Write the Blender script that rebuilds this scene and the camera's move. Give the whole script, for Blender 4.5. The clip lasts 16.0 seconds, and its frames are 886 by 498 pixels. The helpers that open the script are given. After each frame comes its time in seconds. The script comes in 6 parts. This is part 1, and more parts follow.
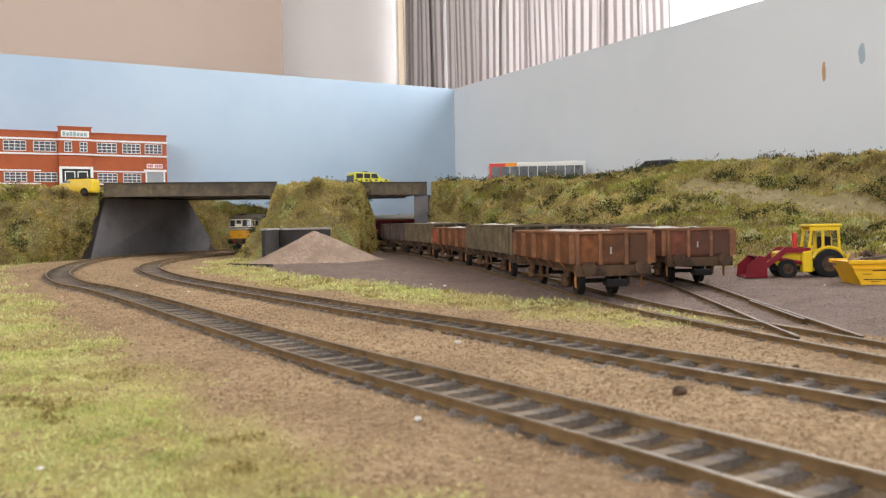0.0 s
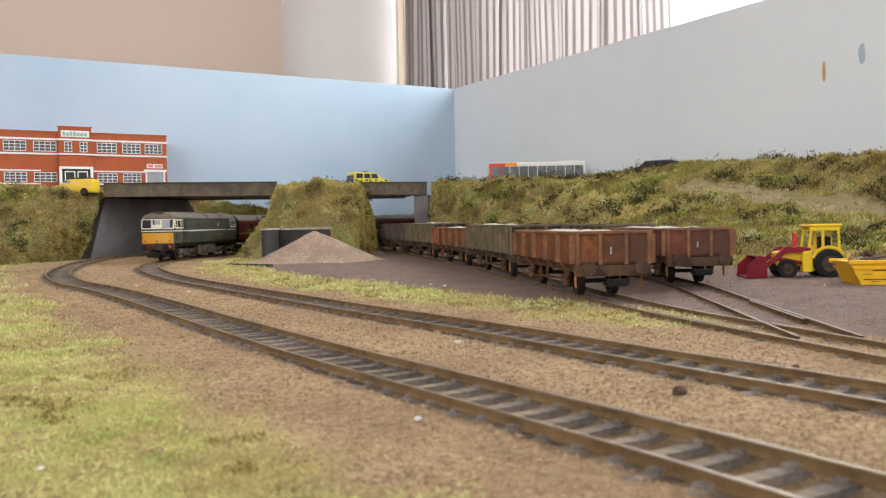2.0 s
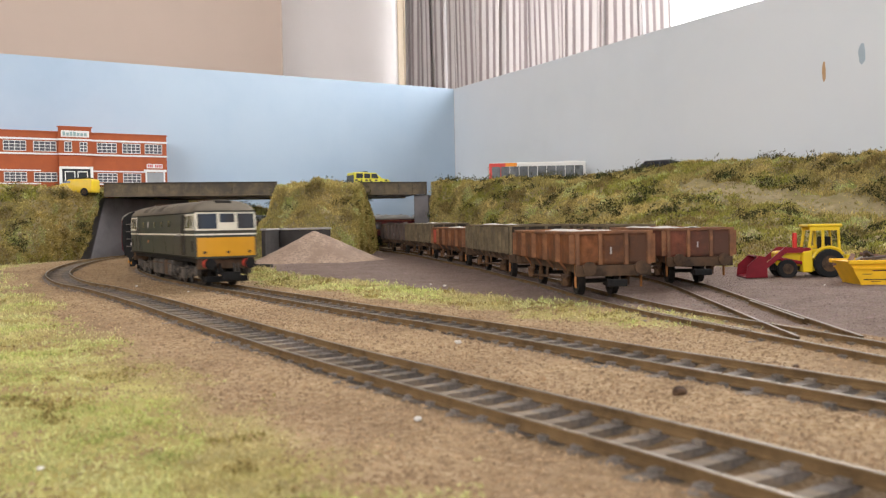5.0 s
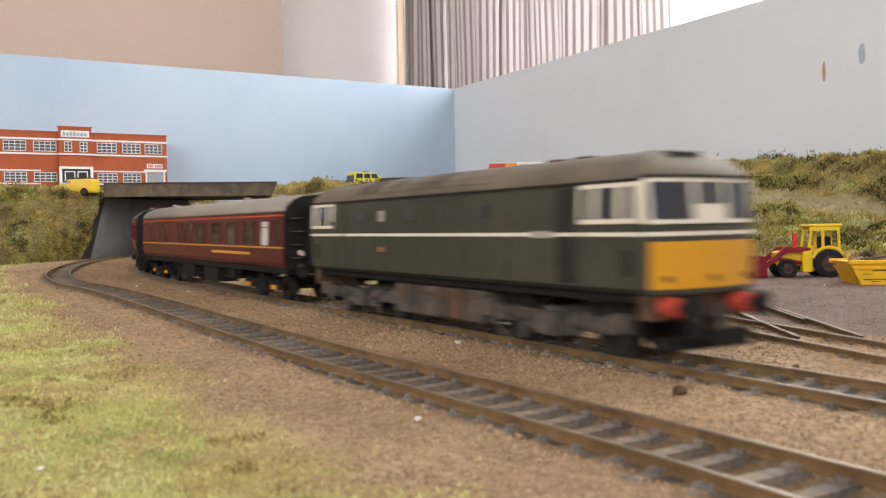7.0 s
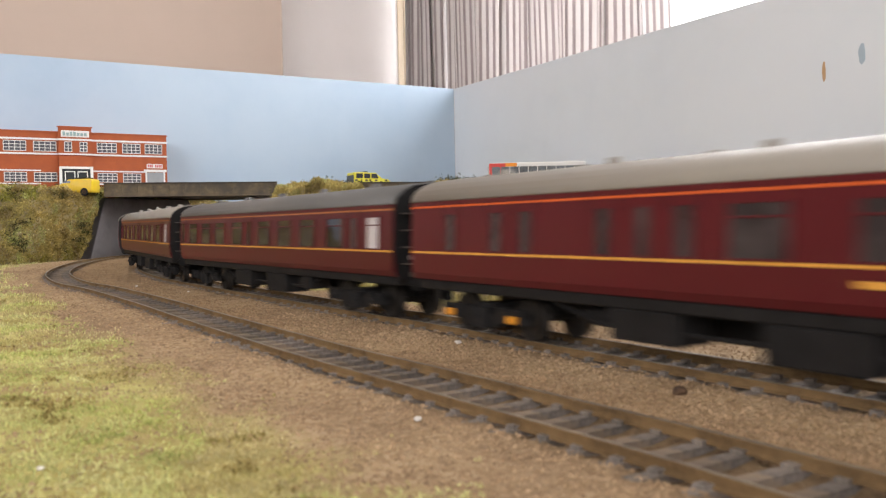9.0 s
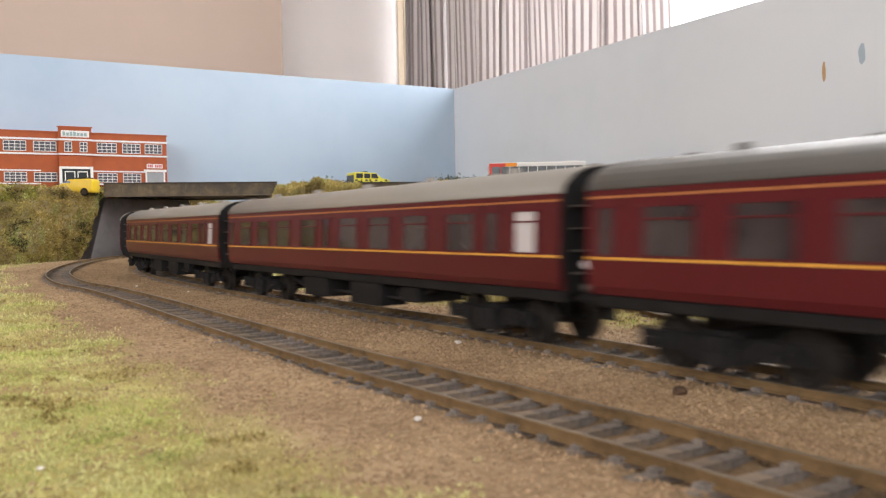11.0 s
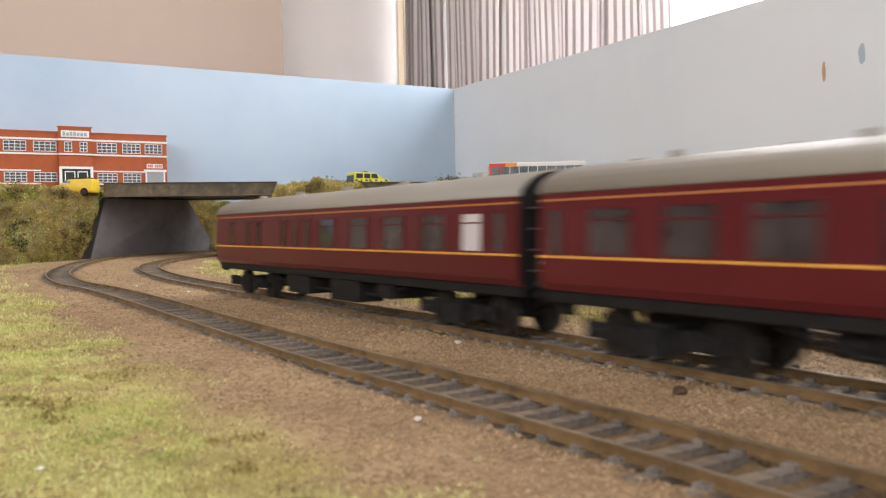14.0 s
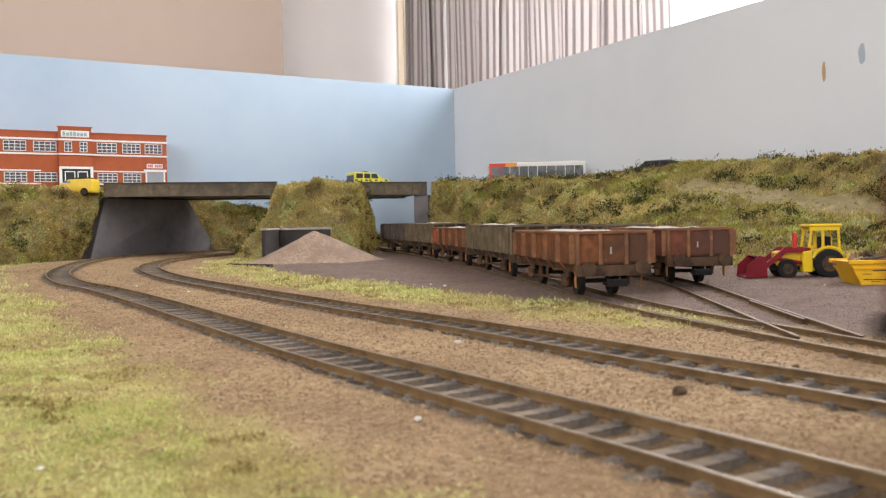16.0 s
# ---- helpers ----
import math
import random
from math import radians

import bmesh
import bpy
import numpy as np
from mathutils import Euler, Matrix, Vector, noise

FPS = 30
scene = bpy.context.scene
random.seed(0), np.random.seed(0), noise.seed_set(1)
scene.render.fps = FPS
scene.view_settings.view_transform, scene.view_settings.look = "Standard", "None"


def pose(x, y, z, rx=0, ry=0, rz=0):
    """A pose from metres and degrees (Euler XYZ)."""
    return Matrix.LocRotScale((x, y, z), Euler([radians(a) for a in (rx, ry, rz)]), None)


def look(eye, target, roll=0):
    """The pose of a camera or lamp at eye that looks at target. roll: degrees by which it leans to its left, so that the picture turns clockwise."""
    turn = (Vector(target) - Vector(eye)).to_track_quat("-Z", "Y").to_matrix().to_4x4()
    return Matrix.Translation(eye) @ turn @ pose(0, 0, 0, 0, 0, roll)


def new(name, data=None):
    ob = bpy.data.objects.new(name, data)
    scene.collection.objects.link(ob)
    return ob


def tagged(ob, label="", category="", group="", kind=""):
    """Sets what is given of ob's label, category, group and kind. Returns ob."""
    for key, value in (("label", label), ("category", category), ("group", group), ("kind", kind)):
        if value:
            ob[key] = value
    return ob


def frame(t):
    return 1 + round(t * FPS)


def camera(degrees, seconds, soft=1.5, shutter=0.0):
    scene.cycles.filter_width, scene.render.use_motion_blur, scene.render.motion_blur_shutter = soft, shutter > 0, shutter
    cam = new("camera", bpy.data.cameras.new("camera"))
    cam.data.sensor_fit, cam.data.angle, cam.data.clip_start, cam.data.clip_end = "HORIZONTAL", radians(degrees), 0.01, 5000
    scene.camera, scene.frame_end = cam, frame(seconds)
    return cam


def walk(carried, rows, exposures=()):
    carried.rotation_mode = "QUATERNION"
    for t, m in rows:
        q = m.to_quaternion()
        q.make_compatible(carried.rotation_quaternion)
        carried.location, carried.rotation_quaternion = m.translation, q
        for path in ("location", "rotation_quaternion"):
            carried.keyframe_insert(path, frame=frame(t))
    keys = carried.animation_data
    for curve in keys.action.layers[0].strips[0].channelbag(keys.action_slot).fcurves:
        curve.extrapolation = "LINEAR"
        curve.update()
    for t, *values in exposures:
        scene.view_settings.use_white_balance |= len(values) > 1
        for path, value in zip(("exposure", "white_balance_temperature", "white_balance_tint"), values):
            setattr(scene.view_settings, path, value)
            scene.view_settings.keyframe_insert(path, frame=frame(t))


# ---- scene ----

# a model railway in 4 mm scale, in true model size; z = 0 is the top of the rails by the camera
cam = camera(53.96, 16.0, soft=1.25, shutter=0.9)
EYE = Vector((0, 0, 0.0332))
VIEW = Matrix.Translation(EYE) @ pose(0, 0, 0, 90 - 1.547, 0, 0) @ pose(0, 0, 0, 0, 0, -1.089)
walk(cam, [(0.0, VIEW), (16.0, VIEW)], exposures=[(0.0, 0.0, 6500, 10), (4.2, 0.0, 6530, 10.5), (6.5, 0.03, 6650, 13), (14.5, 0.03, 6650, 13), (16.0, 0.03, 6620, 12)])
cam.data.dof.use_dof = True
cam.data.dof.focus_distance = 0.7
cam.data.dof.aperture_fstop = 52

# ---- light: a bright window behind the layout, a paler one behind the camera ----
world = bpy.data.worlds.new("world")
scene.world = world
world.use_nodes = True
wn = world.node_tree.nodes
sky = wn.new("ShaderNodeTexSky")
sky.sky_type, sky.sun_disc = "NISHITA", False
sky.sun_elevation, sky.sun_rotation = radians(40), radians(200)
world.node_tree.links.new(sky.outputs[0], wn["Background"].inputs[0])
wn["Background"].inputs[1].default_value = 0.12


def area(name, eye, target, w, h, watts, colour):
    d = bpy.data.lights.new(name, "AREA")
    d.shape, d.size, d.size_y, d.energy, d.color = "RECTANGLE", w, h, watts, colour
    ob = new(name, d)
    ob.matrix_world = look(eye, target)
    return ob


# daylight in the opening of the window beyond the layout, and in the one behind the camera
area("window_daylight", (0.75, 1.395, 0.76), (-0.118, 0.899, 0.66), 2.4, 1.0, 34, (0.95, 0.98, 1.0))
area("rear_window_daylight", (-0.9, -1.43, 0.75), (0.0, 0.9, 0.3), 1.7, 1.1, 38, (0.97, 0.98, 0.99))


# ---- materials ----
def mat(name, base, rough=0.7, metal=0.0, var=0.25, scale=60.0, bump=0.0, bump_scale=None, second=None, mix_scale=None, spec=0.4,
        lo=0.42, hi=0.62, coat=0.0, per_object=0.0, per_island=0.0):
    """A painted, dirty or grained surface: base colour, lighter and darker at two scales, with fine relief."""
    m = bpy.data.materials.new(name)
    m.use_nodes = True
    n, l = m.node_tree.nodes, m.node_tree.links
    b = n["Principled BSDF"]
    co = n.new("ShaderNodeTexCoord")
    def noise_node(sc, detail=6):
        t = n.new("ShaderNodeTexNoise")
        t.inputs["Scale"].default_value, t.inputs["Detail"].default_value, t.inputs["Roughness"].default_value = sc, detail, 0.62
        l.new(co.outputs["Object"], t.inputs["Vector"])
        return t
    fine, wide = noise_node(scale), noise_node(mix_scale or scale / 7)
    ramp = n.new("ShaderNodeValToRGB")
    e = ramp.color_ramp.elements
    e[0].position, e[1].position = 0.3, 0.7
    e[0].color = (*[c * (1 - var) for c in base], 1)
    e[1].color = (*[min(1, c * (1 + var)) for c in base], 1)
    l.new(fine.outputs["Fac"], ramp.inputs["Fac"])
    out = ramp.outputs["Color"]
    if second:
        r2 = n.new("ShaderNodeValToRGB")
        r2.color_ramp.elements[0].position, r2.color_ramp.elements[1].position = lo, hi
        l.new(wide.outputs["Fac"], r2.inputs["Fac"])
        mx = n.new("ShaderNodeMix")
        mx.data_type = "RGBA"
        l.new(r2.outputs["Color"], mx.inputs["Factor"])
        l.new(out, mx.inputs["A"])
        mx.inputs["B"].default_value = (*second, 1)
        out = mx.outputs["Result"]
    if per_object or per_island:
        hs = n.new("ShaderNodeHueSaturation")
        src = n.new("ShaderNodeObjectInfo").outputs["Random"] if per_object else n.new("ShaderNodeNewGeometry").outputs["Random Per Island"]
        mr = n.new("ShaderNodeMapRange")
        amp = per_object or per_island
        mr.inputs["To Min"].default_value, mr.inputs["To Max"].default_value = 1 - amp, 1 + amp
        l.new(src, mr.inputs["Value"])
        l.new(mr.outputs["Result"], hs.inputs["Value"])
        l.new(out, hs.inputs["Color"])
        out = hs.outputs["Color"]
    l.new(out, b.inputs["Base Color"])
    b.inputs["Roughness"].default_value, b.inputs["Metallic"].default_value = rough, metal
    b.inputs["Specular IOR Level"].default_value = spec
    b.inputs["Coat Weight"].default_value = coat
    if bump:
        bt = noise_node(bump_scale or scale * 2, 8)
        bp = n.new("ShaderNodeBump")
        bp.inputs["Strength"].default_value, bp.inputs["Distance"].default_value = bump, 0.001
        l.new(bt.outputs["Fac"], bp.inputs["Height"])
        l.new(bp.outputs["Normal"], b.inputs["Normal"])
    return m


M = {}
M["rail_side"] = mat("rusty_rail", (0.135, 0.083, 0.038), 0.85, 0.05, 0.4, 260, 0.4, second=(0.20, 0.125, 0.058), mix_scale=60, spec=0.25)
M["rail_top"] = mat("worn_rail_head", (0.17, 0.14, 0.11), 0.42, 0.55, 0.3, 200, second=(0.26, 0.21, 0.15), mix_scale=40)
M["sleeper"] = mat("weathered_sleeper", (0.175, 0.150, 0.130), 0.85, 0, 0.35, 700, 0.4, second=(0.26, 0.20, 0.14), mix_scale=160, per_object=0.25, spec=0.3)
M["sky_board"] = mat("pale_blue_painted_board", (0.36, 0.465, 0.585), 0.75, 0, 0.03, 14, 0.12, 60, second=(0.42, 0.515, 0.615), mix_scale=2.5)
M["grey_board"] = mat("grey_blue_painted_board", (0.70, 0.75, 0.80), 0.75, 0, 0.03, 14, 0.12, 60, second=(0.735, 0.775, 0.815), mix_scale=2.5)
M["sky_board_edge"] = mat("board_edge", (0.5, 0.55, 0.58), 0.8, 0, 0.1, 50)
M["room_wall"] = mat("warm_beige_room_paint", (0.545, 0.435, 0.365), 0.85, 0, 0.02, 8, 0.1, 80)
M["room_white"] = mat("white_painted_wall", (0.91, 0.87, 0.86), 0.8, 0, 0.02, 6, 0.1, 80)
M["plaster"] = mat("white_ceiling_paint", (0.8, 0.78, 0.75), 0.9, 0, 0.02, 5)
M["concrete"] = mat("grey_painted_abutment", (0.15, 0.14, 0.145), 0.7, 0, 0.25, 60, 0.5, 120, second=(0.20, 0.185, 0.19), mix_scale=20)
M["girder"] = mat("weathered_brown_steel", (0.17, 0.13, 0.08), 0.75, 0.1, 0.25, 150, 0.2, second=(0.09, 0.075, 0.06), mix_scale=40)
M["girder_dark"] = mat("grimy_dark_steel", (0.07, 0.06, 0.05), 0.8, 0.1, 0.25, 150, 0.2)
M["soil"] = mat("earth_under_grass", (0.35, 0.285, 0.165), 0.95, 0, 0.3, 220, 0.8, 500, second=(0.28, 0.235, 0.11), mix_scale=40)
M["flock_green"] = mat("olive_green_grass_fibre", (0.31, 0.30, 0.065), 0.9, 0, 0.35, 60, second=(0.38, 0.33, 0.09), mix_scale=28, per_island=0.4, spec=0.15)
M["flock_straw"] = mat("straw_grass_fibre", (0.56, 0.44, 0.17), 0.9, 0, 0.3, 60, second=(0.44, 0.37, 0.13), mix_scale=22, per_island=0.35, spec=0.15)
M["flock_lime"] = mat("pale_lime_grass_fibre", (0.48, 0.51, 0.17), 0.9, 0, 0.3, 60, second=(0.60, 0.58, 0.28), mix_scale=30, per_island=0.35, spec=0.15)
M["flock_pale"] = mat("pale_dry_grass_fibre", (0.56, 0.48, 0.24), 0.9, 0, 0.3, 60, second=(0.45, 0.39, 0.16), mix_scale=30, per_island=0.35, spec=0.15)
M["flock_moss"] = mat("brown_green_moss_fibre", (0.27, 0.22, 0.075), 0.9, 0, 0.3, 60, second=(0.33, 0.24, 0.09), mix_scale=40, per_island=0.35, spec=0.15)
M["flock_dark"] = mat("dark_green_foam_leaves", (0.055, 0.065, 0.022), 0.9, 0, 0.3, 100, second=(0.10, 0.085, 0.035), mix_scale=40, per_island=0.45, spec=0.15)
M["stone"] = mat("ballast_stone", (0.36, 0.245, 0.145), 0.9, 0, 0.3, 300, second=(0.27, 0.175, 0.10), mix_scale=30, per_island=0.36, spec=0.3)
M["yard_stone"] = mat("yard_grit", (0.24, 0.175, 0.16), 0.9, 0, 0.2, 300, per_island=0.35, spec=0.2)
M["sand"] = mat("pinkish_sand", (0.36, 0.26, 0.195), 0.95, 0, 0.4, 420, 1.0, 700, second=(0.27, 0.19, 0.14), mix_scale=45)
M["timber"] = mat("old_dark_timber", (0.042, 0.036, 0.033), 0.85, 0, 0.3, 90, 0.3)
M["timber_pale"] = mat("bleached_timber_top", (0.36, 0.33, 0.31), 0.85, 0, 0.2, 90, 0.2)
M["black"] = mat("grimy_black_underframe", (0.011, 0.010, 0.010), 0.7, 0, 0.4, 200, 0.2, spec=0.2)
M["grime"] = mat("brown_grey_weathered_running_gear", (0.060, 0.040, 0.028), 0.85, 0.0, 0.5, 250, 0.2, spec=0.2, second=(0.115, 0.066, 0.038), mix_scale=70)
M["dusty_gear"] = mat("dusty_brown_bogie", (0.115, 0.092, 0.072), 0.8, 0.1, 0.4, 250, 0.3, second=(0.05, 0.042, 0.036), mix_scale=90)
M["tyre_steel"] = mat("wheel_steel", (0.16, 0.14, 0.12), 0.5, 0.7, 0.2, 200)
M["maroon"] = mat("dark_maroon_coach_paint", (0.090, 0.009, 0.013), 0.36, 0, 0.06, 50, spec=0.3, second=(0.078, 0.008, 0.011), mix_scale=12)
M["coach_roof"] = mat("grey_coach_roof", (0.27, 0.245, 0.21), 0.5, 0, 0.05, 60, second=(0.24, 0.215, 0.19), mix_scale=15)
M["dark_roof"] = mat("dark_grey_coach_roof", (0.13, 0.125, 0.12), 0.5, 0, 0.06, 60, second=(0.10, 0.095, 0.09), mix_scale=15)
M["cantrail"] = mat("orange_red_cantrail_line", (0.58, 0.10, 0.02), 0.5, 0, 0.05, 100)
M["lining"] = mat("orange_yellow_lining", (0.62, 0.30, 0.05), 0.5, 0, 0.05, 100)
M["lining_faint"] = mat("dull_orange_cantrail_line", (0.36, 0.13, 0.045), 0.5, 0, 0.05, 100)
M["loco_green"] = mat("weathered_brunswick_green", (0.036, 0.042, 0.030), 0.5, 0, 0.12, 90, spec=0.3, second=(0.058, 0.052, 0.038), mix_scale=20)
M["loco_roof"] = mat("dusty_grey_roof", (0.115, 0.098, 0.078), 0.65, 0, 0.2, 70, second=(0.16, 0.135, 0.10), mix_scale=22, spec=0.25)
M["cream"] = mat("off_white_cab_paint", (0.68, 0.63, 0.52), 0.5, 0, 0.05, 80)
M["panel_yellow"] = mat("warning_yellow", (0.60, 0.285, 0.012), 0.5, 0, 0.05, 80)
M["buffer_red"] = mat("red_bufferbeam", (0.42, 0.05, 0.03), 0.55, 0, 0.2, 200)
M["wagon_rust"] = mat("rusty_bauxite_wagon_paint", (0.185, 0.072, 0.030), 0.85, 0, 0.35, 200, 0.25, spec=0.2, second=(0.095, 0.048, 0.030), mix_scale=55)
M["wagon_red"] = mat("faded_red_brown_wagon_paint", (0.165, 0.058, 0.035), 0.85, 0, 0.35, 200, 0.25, spec=0.2, second=(0.095, 0.048, 0.034), mix_scale=55)
# panel colour holds grime and also the shade between the ribs
M["wagon_olive"] = mat("grimy_shaded_olive_brown_wagon_paint", (0.060, 0.045, 0.031), 0.85, 0, 0.3, 200, 0.25, spec=0.2, second=(0.042, 0.034, 0.027), mix_scale=45)
M["wagon_black"] = mat("dark_brown_wagon_paint", (0.085, 0.06, 0.05), 0.8, 0, 0.25, 200, 0.2)
M["wagon_bright"] = mat("bright_red_door_paint", (0.42, 0.06, 0.035), 0.7, 0, 0.15, 200)
# lighter copy of the olive paint: light on the ribs put into colour
M["rib_olive"] = mat("lit_olive_rib_paint", (0.165, 0.125, 0.075), 0.85, 0, 0.3, 200, 0.2, spec=0.2, second=(0.11, 0.085, 0.055), mix_scale=60)
M["load"] = mat("pale_ballast_load", (0.55, 0.52, 0.48), 0.9, 0, 0.3, 500, 0.5, per_island=0.3)
M["brick"] = mat("orange_red_brick_print", (0.40, 0.10, 0.035), 0.85, 0, 0.08, 400, second=(0.36, 0.09, 0.035), mix_scale=60)
M["white"] = mat("white_trim", (0.78, 0.77, 0.75), 0.6, 0, 0.03, 80)
M["grey_door"] = mat("grey_roller_shutter", (0.34, 0.35, 0.37), 0.6, 0, 0.05, 80)
M["pane"] = mat("dark_window_glass", (0.03, 0.032, 0.038), 0.06, 0, 0.1, 40, spec=0.6)
M["print_pane"] = mat("printed_grey_window_panes", (0.085, 0.085, 0.105), 0.5, 0, 0.2, 150)
M["yellow"] = mat("bright_yellow_paint", (0.72, 0.49, 0.012), 0.45, 0, 0.06, 100, coat=0.2)
M["lime"] = mat("fluorescent_lime_yellow_paint", (0.68, 0.62, 0.06), 0.4, 0, 0.05, 100)
M["deep_yellow"] = mat("golden_yellow_paint", (0.76, 0.43, 0.01), 0.5, 0, 0.1, 150)
M["red"] = mat("dark_red_paint", (0.21, 0.010, 0.020), 0.4, 0, 0.2, 120, spec=0.3)
M["bus_red"] = mat("bus_red_paint", (0.62, 0.04, 0.03), 0.35, 0, 0.03, 60)
M["orange"] = mat("orange_paint", (0.85, 0.28, 0.01), 0.4, 0, 0.03, 60)
M["rubber"] = mat("black_rubber", (0.016, 0.016, 0.017), 0.8, 0, 0.3, 300, 0.3, spec=0.2)
M["road"] = mat("grey_road", (0.12, 0.115, 0.11), 0.9, 0, 0.2, 200, 0.3)
M["dark_car"] = mat("dark_blue_grey_car_paint", (0.04, 0.045, 0.055), 0.3, 0, 0.05, 60, coat=0.4)
M["rust_scrap"] = mat("rusty_scrap", (0.20, 0.11, 0.08), 0.85, 0, 0.4, 200, 0.3, per_island=0.5)
M["sign_green"] = mat("grey_green_sign_lettering", (0.30, 0.42, 0.42), 0.6, 0, 0.03, 60)
M["sign_red"] = mat("pinkish_red_sign", (0.6, 0.13, 0.13), 0.6, 0, 0.03, 60)
M["bare_wood"] = mat("bare_wood_under_chipped_paint", (0.52, 0.33, 0.18), 0.8, 0, 0.2, 90)
M["blue_dab"] = mat("darker_blue_paint_dab", (0.40, 0.49, 0.57), 0.7, 0, 0.08, 60)
M["blind"] = mat("white_window_blind", (0.50, 0.46, 0.46), 0.6, 0, 0.02, 60)
M["rust_bright"] = mat("bright_orange_rust", (0.36, 0.155, 0.055), 0.85, 0, 0.3, 200, 0.2, spec=0.2)
M["cream_wood"] = mat("cream_painted_woodwork", (0.74, 0.62, 0.47), 0.6, 0, 0.04, 30)
# rust paint lightened for ribs and rails, as if light caught their edges
M["rib_rust"] = mat("lit_rust_rib_paint", (0.25, 0.115, 0.055), 0.85, 0, 0.35, 200, 0.2, spec=0.2, second=(0.15, 0.075, 0.045), mix_scale=70)
M["gear_rust"] = mat("rusty_brown_brake_gear", (0.125, 0.066, 0.034), 0.85, 0, 0.45, 250, 0.2, spec=0.2, second=(0.065, 0.040, 0.026), mix_scale=90)
M["bus_glass"] = mat("pale_reflecting_bus_glass", (0.13, 0.14, 0.15), 0.15, 0, 0.5, 90, spec=0.6)
# grimy steel, darkened further to paint in the shade under the vehicles
M["wheel_dark"] = mat("grimy_shaded_wheel_steel", (0.030, 0.026, 0.023), 0.6, 0.3, 0.4, 200, spec=0.3)
M["coach_glass"] = mat("dark_coach_window_glass", (0.028, 0.021, 0.022), 0.05, 0, 0.5, 90, spec=0.6, second=(0.055, 0.045, 0.044), mix_scale=70)
M["skirt"] = mat("grimy_black_skirt", (0.022, 0.020, 0.017), 0.7, 0, 0.3, 150, spec=0.25)
M["lamp_orange"] = mat("orange_axlebox_paint", (0.75, 0.30, 0.02), 0.6, 0, 0.1, 60)


# ---- mesh helpers ----
def box(bm, x0, x1, y0, y1, z0, z1):
    v = [bm.verts.new(p) for p in ((x0, y0, z0), (x1, y0, z0), (x1, y1, z0), (x0, y1, z0), (x0, y0, z1), (x1, y0, z1), (x1, y1, z1), (x0, y1, z1))]
    for f in ((3, 2, 1, 0), (4, 5, 6, 7), (0, 1, 5, 4), (1, 2, 6, 5), (2, 3, 7, 6), (3, 0, 4, 7)):
        bm.faces.new([v[i] for i in f])


def prism(bm, outline, axis, a, b):
    """Extrudes an outline of 2D points from a to b along x, y or z."""
    put = {"x": lambda p, c: (c, p[0], p[1]), "y": lambda p, c: (p[0], c, p[1]), "z": lambda p, c: (p[0], p[1], c)}[axis]
    lo, hi = [bm.verts.new(put(p, a)) for p in outline], [bm.verts.new(put(p, b)) for p in outline]
    n = len(outline)
    for i in range(n):
        bm.faces.new((lo[i], lo[(i + 1) % n], hi[(i + 1) % n], hi[i]))
    bm.faces.new(lo[::-1])
    bm.faces.new(hi)


def rod(bm, a, b, r, n=8, r2=None):
    a, b = Vector(a), Vector(b)
    q = (b - a).to_track_quat("Z", "Y")
    r2 = r if r2 is None else r2
    ring = [[bm.verts.new(c + q @ Vector((k * math.cos(2 * math.pi * i / n), k * math.sin(2 * math.pi * i / n), 0))) for i in range(n)] for c, k in ((a, r), (b, r2))]
    for i in range(n):
        bm.faces.new((ring[0][i], ring[0][(i + 1) % n], ring[1][(i + 1) % n], ring[1][i]))
    bm.faces.new(ring[0][::-1])
    bm.faces.new(ring[1])


def soft_edges(bm, w, seg=1):
    bmesh.ops.bevel(bm, geom=list(bm.edges), offset=w, segments=seg, affect="EDGES", clamp_overlap=True)


def mesh_of(name, bm, material, smooth=False):
    bmesh.ops.recalc_face_normals(bm, faces=list(bm.faces))
    me = bpy.data.meshes.new(name)
    bm.to_mesh(me)
    bm.free()
    for k in material if isinstance(material, (list, tuple)) else [material]:
        me.materials.append(M[k])
    if smooth:
        me.polygons.foreach_set("use_smooth", [True] * len(me.polygons))
    return me


def part(name, bm, material, parent=None, label="", smooth=False, m=None):
    ob = new(name, mesh_of(name, bm, material, smooth))
    if parent:
        ob.parent = parent
    if m is not None:
        ob.matrix_basis = m
    return tagged(ob, label=label)


def boxed(name, dims, material, parent=None, label="", bevel=0.0, m=None):
    bm = bmesh.new()
    box(bm, *dims)
    if bevel:
        soft_edges(bm, bevel)
    return part(name, bm, material, parent, label, m=m)


def shared(name, me, parent, m):
    ob = new(name, me)
    ob.parent = parent
    ob.matrix_basis = m
    return ob


def thing(name, label, category, group="", kind="", m=None):
    ob = new(name)
    ob.empty_display_size = 0.01
    if m is not None:
        ob.matrix_basis = m
    return tagged(ob, label, category, group, kind)


def smoothstep(t):
    t = min(1.0, max(0.0, t))
    return t * t * (3 - 2 * t)


def ground_rise(y):
    return 0.0034 * smoothstep((y - 0.35) / 0.85)


